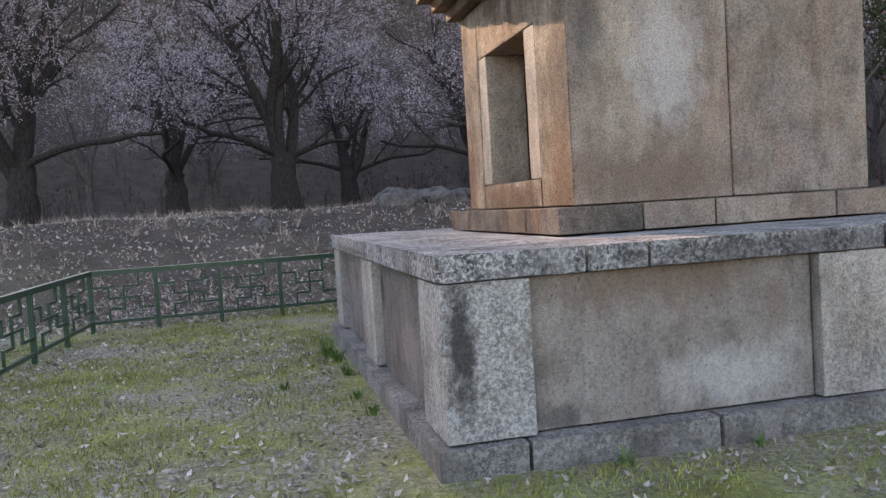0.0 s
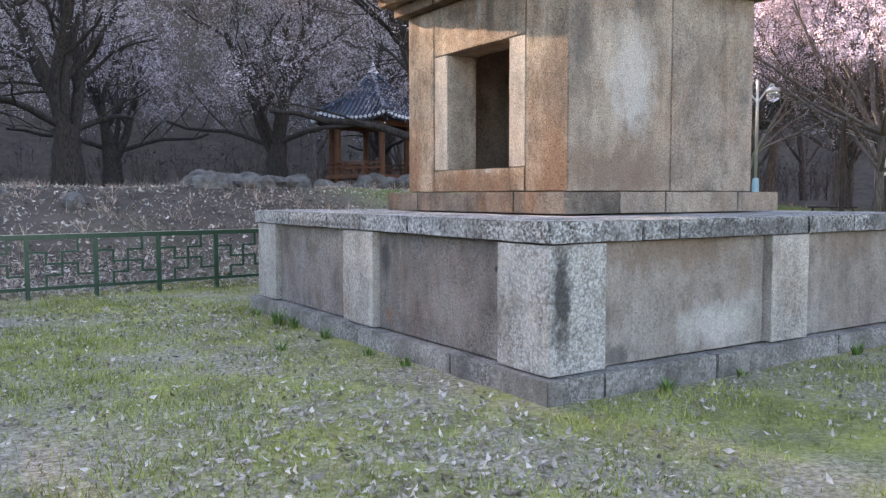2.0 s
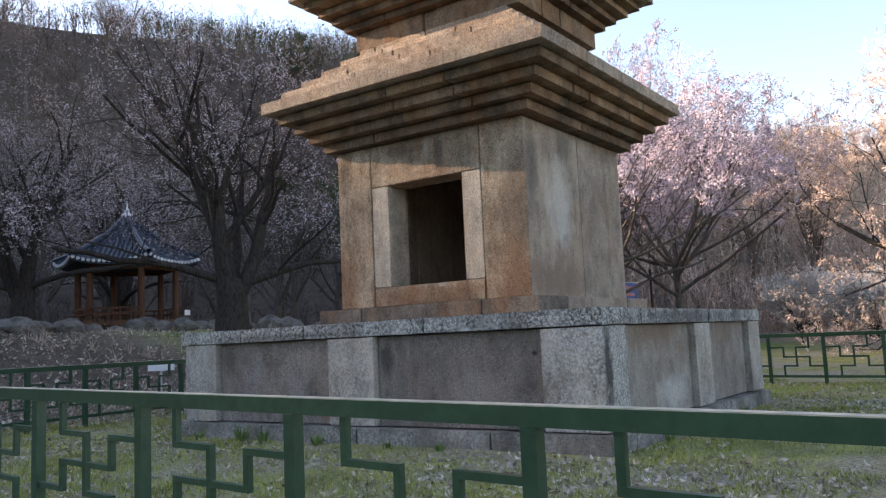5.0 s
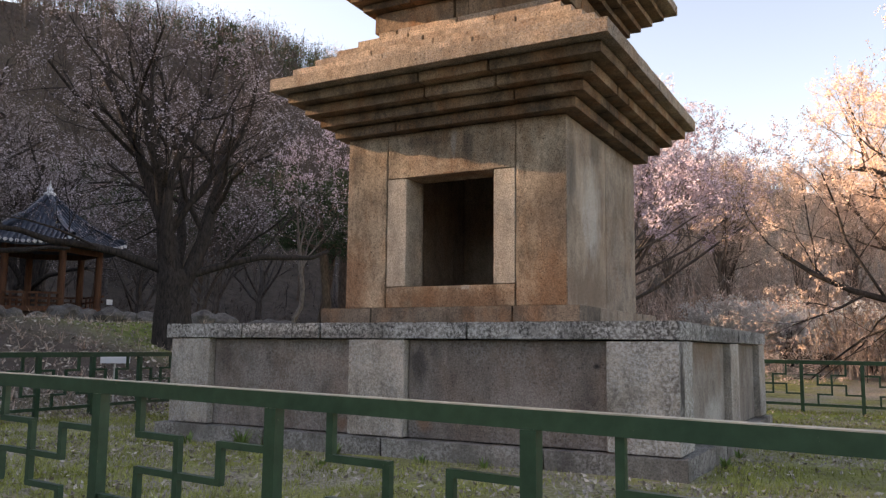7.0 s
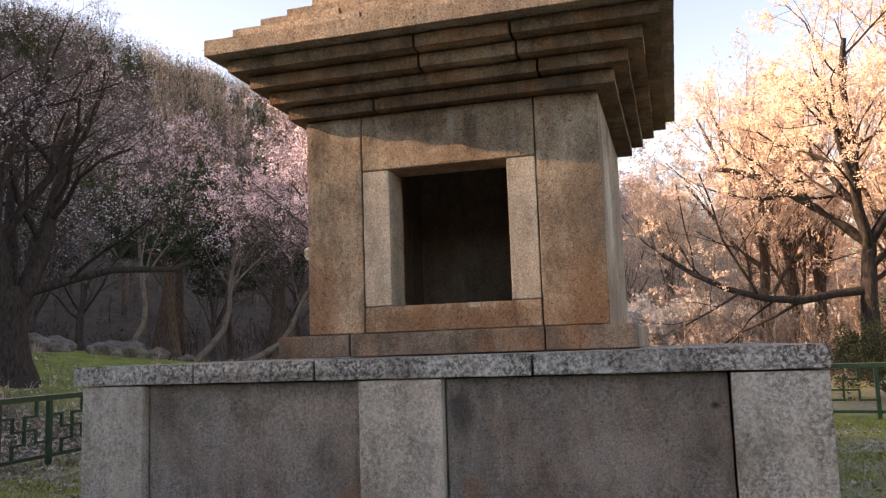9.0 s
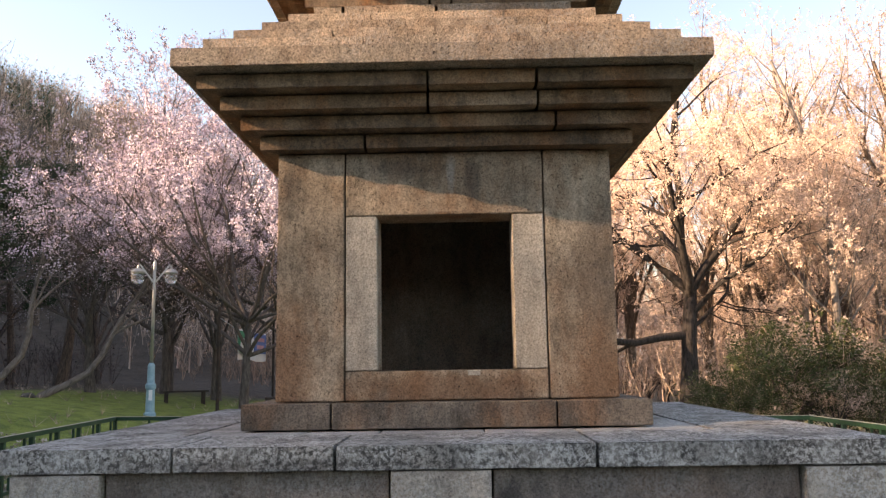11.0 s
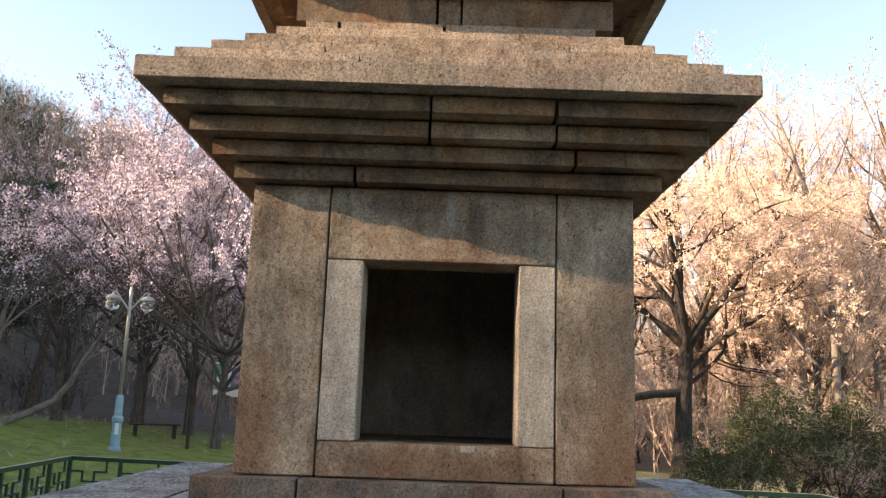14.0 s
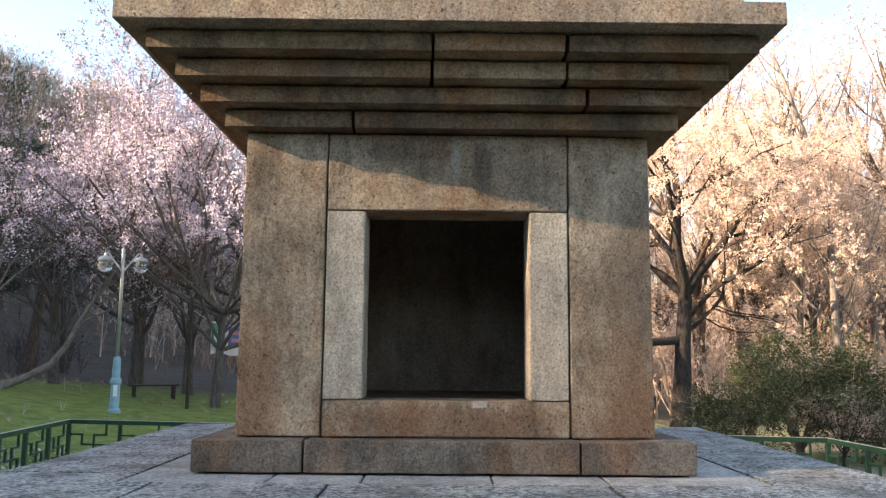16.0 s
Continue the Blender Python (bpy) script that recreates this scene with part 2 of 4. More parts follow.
BARK_PALE = simple("pale grey bark", (0.11, 0.09, 0.08), (0.27, 0.23, 0.20), 10, 0.95, 0.8, (2, 2, 0.5), dist=0.015)
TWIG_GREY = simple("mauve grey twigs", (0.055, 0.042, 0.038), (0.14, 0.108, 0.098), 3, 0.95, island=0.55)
# tan and russet twigs are lightened to carry some of the eastern sunlight
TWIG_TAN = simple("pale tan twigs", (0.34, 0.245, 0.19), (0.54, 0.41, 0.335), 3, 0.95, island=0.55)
TWIG_RED = simple("red brown twigs", (0.26, 0.165, 0.12), (0.46, 0.32, 0.24), 3, 0.95, island=0.55)
BLOSSOM_WHITE = simple("off-white blossom", (0.36, 0.31, 0.335), (0.58, 0.51, 0.54), 6, 0.8, island=0.3)
BLOSSOM_PINK = simple("pale pink blossom", (0.53, 0.43, 0.52), (0.71, 0.625, 0.70), 2, 0.8, island=0.25)
BLOSSOM_PALE = simple("white blossom", (0.66, 0.64, 0.60), (0.82, 0.80, 0.77), 3, 0.8, island=0.15)
BUD_TAN = simple("pale new leaf buds", (0.54, 0.395, 0.315), (0.73, 0.56, 0.465), 2, 0.8, island=0.3)
LEAF_GREEN = simple("evergreen leaves", (0.028, 0.038, 0.010), (0.078, 0.088, 0.026), 5, 0.7, island=0.4)
FRESH_LEAF = simple("fresh green leaves", (0.07, 0.13, 0.03), (0.14, 0.22, 0.055), 8, 0.6, island=0.35)
NEEDLE = simple("pine needles", (0.02, 0.04, 0.018), (0.05, 0.08, 0.03), 5, 0.7, island=0.4)
BLADE = simple("spring grass blades", (0.16, 0.18, 0.035), (0.37, 0.38, 0.11), 1.3, 0.75, island=0.45)
DRY_LEAF = simple("dry fallen leaves", (0.17, 0.13, 0.10), (0.54, 0.48, 0.41), 7, 0.8, island=0.45)
TILE_BLUE = simple("blue black glazed roof tile", (0.018, 0.026, 0.042), (0.05, 0.065, 0.09), 6, 0.42, 0.3)
TILE_END = simple("whitewashed tile end", (0.55, 0.56, 0.58), (0.75, 0.76, 0.78), 9, 0.8)
WOOD_RED = simple("red brown stained timber", (0.07, 0.03, 0.018), (0.15, 0.065, 0.034), 5, 0.7, 0.3, (3, 3, 0.4))
STEEL = simple("brushed steel pole", (0.42, 0.41, 0.40), (0.55, 0.54, 0.52), 8, 0.45, metal=0.6)
BLUE_PAINT = simple("pale blue painted steel", (0.20, 0.36, 0.43), (0.30, 0.46, 0.53), 7, 0.5)
WHITE_SHEET = simple("white printed sheet", (0.68, 0.69, 0.72), (0.80, 0.80, 0.82), 5, 0.7)
PRINT_GREEN = simple("green print", (0.05, 0.28, 0.16), (0.08, 0.36, 0.22), 5, 0.7)
PRINT_BLUE = simple("blue print", (0.10, 0.16, 0.42), (0.14, 0.22, 0.52), 5, 0.7)
PRINT_RED = simple("pink print", (0.55, 0.25, 0.30), (0.66, 0.36, 0.40), 5, 0.7)
WOOD_DARK = simple("dark bench timber", (0.03, 0.022, 0.018), (0.07, 0.05, 0.04), 6, 0.8)
GLOBE, nt_g, b_g = shader("clear lamp glass", 0.08)
b_g.inputs["Transmission Weight"].default_value = 0.85
b_g.inputs["Base Color"].default_value = (0.85, 0.86, 0.86, 1)


def ground_material():
    m, nt, b = shader("spring turf with bare earth and leaf litter", 0.95)
    n1 = tex_noise(nt, 0.55, 6, rough=0.65)
    n2 = tex_noise(nt, 2.3, 6, shift=(5, 5, 0))
    n3 = tex_noise(nt, 24, 4, rough=0.8)
    green = ramp(nt, n2, [(0.35, (0.15, 0.155, 0.04)), (0.65, (0.32, 0.335, 0.07))])
    earth = ramp(nt, n3, [(0.32, (0.17, 0.145, 0.11)), (0.52, (0.33, 0.285, 0.23)), (0.72, (0.52, 0.47, 0.41))])
    c = nt.nodes.new("ShaderNodeVertexColor")
    c.layer_name = "wood"
    sep = nt.nodes.new("ShaderNodeSeparateColor")
    nt.links.new(c.outputs[0], sep.inputs[0])
    bare = ramp(nt, n1, [(0.40, 0.14), (0.58, 0.9)])
    bare = blend(nt, sep.outputs[2], bare, (0.06, 0.06, 0.06))
    green = blend(nt, sep.outputs[2], green, ramp(nt, n2, [(0.35, (0.10, 0.15, 0.025)), (0.65, (0.22, 0.28, 0.05))]))
    col = blend(nt, bare, green, earth)
    col = blend(nt, 0.75, col, ramp(nt, n3, [(0.3, 0.55), (0.7, 1.3)]), "MULTIPLY")
    # woodland floor beyond the lawns
    litter = ramp(nt, tex_noise(nt, 1.1, 8, rough=0.8), [(0.3, (0.036, 0.028, 0.022)), (0.7, (0.125, 0.095, 0.072))])
    # dry grass to the east, lightened so that its colour carries sunlight
    sunlit_straw = ramp(nt, tex_noise(nt, 0.9, 8, rough=0.8, shift=(2, 7, 1)), [(0.3, (0.14, 0.105, 0.075)), (0.7, (0.31, 0.245, 0.175))])
    litter = blend(nt, sep.outputs[1], litter, sunlit_straw)
    col = blend(nt, sep.outputs[0], col, litter)
    nt.links.new(col, b.inputs["Base Color"])
    bumped(nt, b, n3, 0.8, 0.03)
    return m


GROUND = ground_material()


# ---- building helpers ----
def mesh_of(name, verts, faces, material, smooth=False):
    me = bpy.data.meshes.new(name)
    me.from_pydata(verts, [], faces)
    me.materials.append(material)
    if smooth:
        me.polygons.foreach_set("use_smooth", [True] * len(me.polygons))
    me.update()
    return me


def part(name, data, material, parent, label="", smooth=False):
    """One mesh object under a thing or a part, from (verts, faces), a bmesh or a finished mesh."""
    if isinstance(data, bmesh.types.BMesh):
        me = bpy.data.meshes.new(name)
        data.to_mesh(me)
        data.free()
        me.materials.append(material)
        if smooth:
            me.polygons.foreach_set("use_smooth", [True] * len(me.polygons))
    elif isinstance(data, bpy.types.Mesh):
        me = data
    else:
        me = mesh_of(name, data[0], data[1], material, smooth)
    ob = new(name, me)
    ob.parent = parent
    if label:
        tagged(ob, label)
    return ob


def thing(name, m, label, category, group="", kind=""):
    ob = new(name)
    ob.matrix_basis = m
    ob.empty_display_size = 0.2
    return tagged(ob, label, category, group, kind)


def worn_box(lo, hi, cell=0.09, wear=0.007, rough=0.002, seed=0.0):
    """A block with chipped, rounded arrises and slightly uneven faces."""
    lines = []
    for a in range(3):
        size = hi[a] - lo[a]
        rim = min(0.010, size * 0.2)
        n = max(1, round((size - 2 * rim) / cell))
        lines.append([lo[a]] + [lo[a] + rim + (size - 2 * rim) * i / n for i in range(n + 1)] + [hi[a]])
    top = [len(l) - 1 for l in lines]
    index, verts, faces = {}, [], []

    def vert(i):
        if i in index:
            return index[i]
        p = Vector([lines[a][i[a]] for a in range(3)])
        q = p * 7.0 + Vector((seed, seed * 0.7, seed * 1.3))
        ends = [a for a in range(3) if i[a] in (0, top[a])]
        chip = wear * (0.25 + 1.3 * max(0.0, noise.noise(q) + 0.5 * noise.noise(q * 3.1)) ** 1.0) if len(ends) > 1 else 0.0
        for a in ends:
            inward = 1 if i[a] == 0 else -1
            p[a] += inward * (chip + rough * (1 + noise.noise(q * 0.6)))
        index[i] = len(verts)
        verts.append(p)
        return index[i]

    for a in range(3):
        u, v = (a + 1) % 3, (a + 2) % 3
        for side in (0, top[a]):
            for i in range(top[u]):
                for j in range(top[v]):
                    quad = []
                    for du, dv in ((0, 0), (1, 0), (1, 1), (0, 1)):
                        k = [0, 0, 0]
                        k[a], k[u], k[v] = side, i + du, j + dv
                        quad.append(vert(tuple(k)))
                    faces.append(quad if side else quad[::-1])
    return verts, faces


GAP = 0.004
count = [0]


def block(name, x0, x1, y0, y1, z0, z1, material, parent, label="", cell=0.09, wear=0.007, rough=0.002, gap=GAP):
    count[0] += 1
    return part(name, worn_box((x0 + gap, y0 + gap, z0 + 0.001), (x1 - gap, y1 - gap, z1 - 0.001), cell, wear, rough, count[0] * 3.7), material, parent, label)


def course(name, x0, x1, y0, y1, z0, z1, depth, material, parent, west=(), south=(), side=None, odd=None, **more):
    """A ring of stones: the west and east rows run through, the south and north ones between them."""
    ys = [y0, *sorted(west), y1]
    for a, b in zip(ys, ys[1:]):
        block(name, x0, x0 + depth, a, b, z0, z1, odd if odd and y0 < a and b < y1 else material, parent, **more)
    mid = (y0 + y1) / 2
    block(name, x1 - depth, x1, y0, mid + 0.3, z0, z1, side or material, parent, **more)
    block(name, x1 - depth, x1, mid + 0.3, y1, z0, z1, material, parent, **more)
    xs = [x0 + depth, *[s for s in sorted(south) if x0 + depth + 0.1 < s < x1 - depth - 0.1], x1 - depth]
    if xs[-1] - xs[0] > 0.08:
        for a, b in zip(xs, xs[1:]):
            block(name, a, b, y0, y0 + depth, z0, z1, side or material, parent, **more)
        block(name, xs[0], xs[-1], y1 - depth, y1, z0, z1, material, parent, **more)


def bar(a, b, w, h):
    """A square bar from a to b: w wide level, h high."""
    a, b = Vector(a), Vector(b)
    d = (b - a).normalized()
    side = d.cross(Vector((0, 0, 1)))
    side = side.normalized() if side.length > 0.01 else Vector((1, 0, 0))
    up = side.cross(d)
    v = [e + side * (sx * w / 2) + up * (sz * h / 2) for e in (a, b) for sx, sz in ((-1, -1), (1, -1), (1, 1), (-1, 1))]
    f = [(0, 1, 2, 3), (7, 6, 5, 4), (0, 4, 5, 1), (1, 5, 6, 2), (2, 6, 7, 3), (3, 7, 4, 0)]
    return v, f


def merged(pieces):
    verts, faces = [], []
    for v, f in pieces:
        n = len(verts)
        verts.extend(v)
        faces.extend([tuple(i + n for i in q) for q in f])
    return verts, faces


def turned(profile, sides=16):
    """A lathe: (radius, z) pairs from bottom to top."""
    verts, faces = [], []
    for r, z in profile:
        for i in range(sides):
            a = 2 * math.pi * i / sides
            verts.append((r * math.cos(a), r * math.sin(a), z))
    for k in range(len(profile) - 1):
        for i in range(sides):
            j = (i + 1) % sides
            faces.append((k * sides + i, k * sides + j, (k + 1) * sides + j, (k + 1) * sides + i))
    faces.append(tuple(range(sides))[::-1])
    faces.append(tuple((len(profile) - 1) * sides + i for i in range(sides)))
    return verts, faces


def tube(points, radii, sides):
    verts, faces = [], []
    for k, p in enumerate(points):
        d = (points[min(k + 1, len(points) - 1)] - points[max(k - 1, 0)]).normalized()
        s = d.orthogonal().normalized()
        t = d.cross(s)
        for i in range(sides):
            a = 2 * math.pi * i / sides
            verts.append(p + (s * math.cos(a) + t * math.sin(a)) * radii[k])
    for k in range(len(points) - 1):
        for i in range(sides):
            j = (i + 1) % sides
            faces.append((k * sides + i, k * sides + j, (k + 1) * sides + j, (k + 1) * sides + i))
    return verts, faces


# ---- ground: one sheet out to the hills ----
def sweep(pairs, a):
    for (a0, v0), (a1, v1) in zip(pairs, pairs[1:]):
        if a0 <= a <= a1:
            k = (a - a0) / (a1 - a0)
            k = k * k * (3 - 2 * k)
            return v0 + (v1 - v0) * k
    return pairs[-1][1]


SKYLINE = [(-180, 8), (-90, 4), (-25, 3.5), (-10, 5.0), (1, 10.0), (12, 12.0), (26, 16.5), (34, 18.5), (45, 21), (65, 22), (85, 19.3), (101, 19.2), (125, 19.2), (150, 14), (180, 8)]
RIDGE = [(-180, 160), (-90, 170), (-25, 170), (0, 160), (26, 140), (45, 115), (70, 95), (101, 85), (130, 100), (180, 160)]
FOOT = [(-180, 60), (-25, 70), (0, 62), (26, 46), (45, 40), (101, 36), (130, 40), (180, 60)]


def smooth01(v):
    v = min(1.0, max(0.0, v))
    return v * v * (3 - 2 * v)


def land(x, y):
    dx, dy = x - 3.0, y - 6.5
    r, a = math.hypot(dx, dy), math.degrees(math.atan2(dy, dx))
    z = -0.03 + 1.7 * smooth01((y - 12.9) / 10.0) * smooth01((x + 40) / 30) * (1 - 0.55 * smooth01((x - 12) / 10))
    z += 0.35 * smooth01((x - 11) / 9) * smooth01((y - 2) / 10)
    ridge, foot = sweep(RIDGE, a), sweep(FOOT, a)
    peak = ridge * math.tan(radians(sweep(SKYLINE, a)))
    k = (r - foot) / (ridge - foot)
    if k > 0:
        k = min(k, 1.0)
        z += peak * (0.25 * k + 0.75 * smooth01(k)) + k * 3.0 * noise.noise(Vector((x * 0.035, y * 0.035, 0.3)))
    near = 0.03 if r < 14 else 0.15
    z += near * noise.noise(Vector((x * 0.35, y * 0.35, 2.0))) + 0.012 * noise.noise(Vector((x * 2.1, y * 2.1, 5.0)))
    return z


def build_ground():
    n = 230
    line = []
    for i in range(n + 1):
        u = 2 * i / n - 1
        line.append(math.copysign(26 * abs(u) + 500 * abs(u) ** 4.2, u))
    verts = [(3 + x, 6.5 + y, land(3 + x, 6.5 + y)) for y in line for x in line]
    faces = [(j * (n + 1) + i, j * (n + 1) + i + 1, (j + 1) * (n + 1) + i + 1, (j + 1) * (n + 1) + i) for j in range(n) for i in range(n)]
    me = mesh_of("ground", verts, faces, GROUND, True)
    layer = me.color_attributes.new("wood", "FLOAT_COLOR", "POINT")
    data = []
    for x, y, z in verts:
        r = math.hypot(x - 3, y - 6.5)
        edge = 17 + 8 * noise.noise(Vector((x * 0.09, y * 0.09, 9))) + (7 if x > 8 else 0)
        w = smooth01((r - edge) / 6)
        lawn = 0.5 + 0.9 * noise.noise(Vector((x * 0.16, y * 0.16, 4)))
        band = smooth01((y - 12.6) / 1.2) * smooth01((11 - x) / 3) * min(1.0, 0.45 + max(0.0, lawn))
        w = max(w, band)
        az = math.degrees(math.atan2(y - 6.5, x - 3))
        # where the eastern floor takes the sun-lightened straw colour
        dry = smooth01((16 - az) / 12) * smooth01((r - 20) / 10) if az > -90 else 0.0
        meadow = (1 - smooth01((x - 9.6) / 1.5) * smooth01((9 - y) / 4)) * smooth01((x - 6.5) / 2.5) * smooth01((y + 1) / 3) * smooth01((38 - r) / 8) * smooth01((24 - y) / 4 + 0.5)
        w *= 1 - 0.85 * meadow * smooth01((31 - r) / 5)
        data.extend((w, dry, meadow, 1.0))
    layer.data.foreach_set("color", data)
    return tagged(new("ground", me), "spring turf with leaf litter rising into wooded hills", "ground", kind="structure")


build_ground()

# ---- the stone pagoda ----
pagoda = thing("stone_pagoda", pose(0, 0, 0), "weathered granite pagoda with a dark niche on a panelled platform", "pagoda")
PX0, PX1, PY0, PY1 = 0.875, 6.14, 3.93, 9.74
course("plinth_stone", PX0 - 0.06, PX1 + 0.06, PY0 - 0.06, PY1 + 0.06, -0.14, 0.15, 0.55, STONE_BASE, pagoda, west=(5.1, 6.75, 8.2), south=(2.6, 4.3), wear=0.016, rough=0.006, label="grey plinth stone")
POST_TOP = 1.085
posts_w = [(PY0 + 0.01, 4.56), (6.54, 7.20), (9.06, 9.66)]
posts_s = [(PX0 + 0.01, 1.44), (3.38, 3.92), (5.56, PX1 - 0.01)]
D = 0.34
for x in (PX0 + 0.01, PX1 - 0.01 - 0.56):
    for y0, y1 in (posts_w[0], posts_w[2]):
        block("corner_post", x, x + 0.56, y0, y1, 0.15, POST_TOP, STONE_POST if y0 < 5 and x < 2 else STONE_PILASTER, pagoda, wear=0.014, rough=0.006, label="rough granite corner post")
block("pilaster", PX0 + 0.01, PX0 + D, *posts_w[1], 0.15, POST_TOP, STONE_PILASTER, pagoda, wear=0.01, rough=0.004)
block("pilaster", PX1 - D, PX1 - 0.01, *posts_w[1], 0.15, POST_TOP, STONE_PILASTER, pagoda, wear=0.01, rough=0.004)
block("pilaster", *posts_s[1], PY0 + 0.01, PY0 + D, 0.15, POST_TOP, STONE_PILASTER, pagoda, wear=0.01, rough=0.004)
block("pilaster", *posts_s[1], 9.66 - D, 9.66, 0.15, POST_TOP, STONE_PILASTER, pagoda, wear=0.01, rough=0.004)
REC = 0.085
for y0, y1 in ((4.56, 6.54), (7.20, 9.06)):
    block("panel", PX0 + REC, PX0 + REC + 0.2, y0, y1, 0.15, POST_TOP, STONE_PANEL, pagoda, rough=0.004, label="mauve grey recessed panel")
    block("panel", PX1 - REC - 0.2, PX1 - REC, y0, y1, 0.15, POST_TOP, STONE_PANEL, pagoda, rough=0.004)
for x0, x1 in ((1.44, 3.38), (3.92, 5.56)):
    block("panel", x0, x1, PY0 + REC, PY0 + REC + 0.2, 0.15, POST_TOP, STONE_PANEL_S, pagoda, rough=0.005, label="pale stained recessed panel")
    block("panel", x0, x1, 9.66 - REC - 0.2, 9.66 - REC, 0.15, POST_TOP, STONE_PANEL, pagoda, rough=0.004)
# the cap of the platform: an outer row of slabs and the flags within
CAP0, CAP1 = POST_TOP, 1.25
for a, b in zip([PY0, 5.87, 7.55, 8.6], [5.87, 7.55, 8.6, PY1]):
    block("cap_slab", PX0, PX0 + 0.92, a, b, CAP0, CAP1, STONE_CAP, pagoda, wear=0.030, rough=0.004, label="lichened grey cap slab")
for a, b in zip([PX0 + 0.92, 2.2, 3.88, 4.6], [2.2, 3.88, 4.6, PX1]):
    if b > PX0 + 0.95:
        block("cap_slab", a, b, PY0, PY0 + 0.9, CAP0, CAP1 - 0.004, STONE_CAP, pagoda, wear=0.030, rough=0.004)
        block("cap_slab", a, b, PY1 - 0.9, PY1, CAP0, CAP1 - 0.006, STONE_CAP, pagoda, wear=0.030, rough=0.004)
for a, b in zip([PY0 + 0.9, 5.83, 6.55, 7.37, 7.95], [5.83, 6.55, 7.37, 7.95, PY1 - 0.9]):
    block("cap_slab", PX0 + 0.92, 3.0, a, b, CAP0, CAP1 - 0.008, STONE_TOP, pagoda, wear=0.012, rough=0.003)
for a, b in ((PY0 + 0.9, 6.6), (6.6, PY1 - 0.9)):
    block("cap_slab", 3.0, PX1, a, b, CAP0, CAP1 - 0.008, STONE_TOP, pagoda, wear=0.012, rough=0.003)
# the pedestal course
course("pedestal_stone", 2.135, 5.27, 5.2, 8.5, 1.25, 1.463, 0.7, STONE_PED, pagoda, side=STONE_SIDE, west=(5.965, 7.77), south=(3.46,), wear=0.012, rough=0.003, label="dark brown granite pedestal stone")
# the first storey
BX0, BX1, BY0, BY1, BZ0, BZ1 = 2.31, 5.08, 5.415, 8.262, 1.465, 3.56
T = 0.42
def corner_slab():
    """The thick south-west slab: its west face bows back towards the corner."""
    verts, faces = worn_box((BX0 + GAP, BY0 + GAP, BZ0 + 0.001), (3.76 - GAP, 6.0 - GAP, BZ1 - 0.001), 0.07, 0.018, 0.002, 31.0)
    for p in verts:
        if p.x < BX0 + 0.1:
            u = max(0.0, (6.0 - p.y) / 0.585 - 0.1 - 0.12 * noise.noise(Vector((0.3, p.y, p.z * 2.2))))
            p.x += 0.05 * u ** 1.25
    slab = part("wall_slab", (verts, faces), STONE_BODY, pagoda, "brown granite wall slab")
    # south face of the same slab gets the shaded-side colour
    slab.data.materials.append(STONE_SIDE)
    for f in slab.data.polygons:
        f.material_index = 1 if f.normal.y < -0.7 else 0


corner_slab()
block("wall_slab", BX0, BX0 + T, 7.683, BY1, BZ0, BZ1, STONE_BODY, pagoda, wear=0.018)
block("sill", BX0, BX0 + T, 6.0, 7.683, BZ0, 1.712, STONE_BODY, pagoda, label="cracked granite sill stone", wear=0.03, cell=0.05, gap=0.002)
block("mortar_patch", BX0 - 0.003, BX0 + 0.04, 6.555, 6.68, 1.655, 1.711, STONE_JAMB, pagoda, label="pale mortar patch in the cracked sill", wear=0.012)
block("mortar_patch", BX0 - 0.003, BX0 + 0.04, 6.77, 6.93, 3.013, 3.045, STONE_UPPER, pagoda, label="rusty broken edge under the lintel", wear=0.014)
block("jamb", BX0 + 0.004, BX0 + T, 6.0, 6.275, 1.712, 3.012, STONE_JAMB, pagoda, label="pale dressed jamb", wear=0.008)
block("jamb", BX0 + 0.004, BX0 + T, 7.407, 7.683, 1.712, 3.012, STONE_JAMB, pagoda, label="pale dressed jamb", wear=0.008)
block("lintel", BX0, BX0 + T, 6.0, 7.683, 3.012, BZ1, STONE_BODY, pagoda, label="stained granite lintel", wear=0.012)
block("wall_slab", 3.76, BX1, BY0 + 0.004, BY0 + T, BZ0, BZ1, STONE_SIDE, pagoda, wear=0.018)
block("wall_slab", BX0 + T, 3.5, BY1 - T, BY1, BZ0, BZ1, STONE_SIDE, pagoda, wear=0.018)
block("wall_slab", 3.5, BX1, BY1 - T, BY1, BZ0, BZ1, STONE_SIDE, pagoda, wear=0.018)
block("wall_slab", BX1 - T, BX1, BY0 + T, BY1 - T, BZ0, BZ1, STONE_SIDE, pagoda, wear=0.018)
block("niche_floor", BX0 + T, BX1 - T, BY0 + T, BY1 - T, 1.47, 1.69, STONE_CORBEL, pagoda)


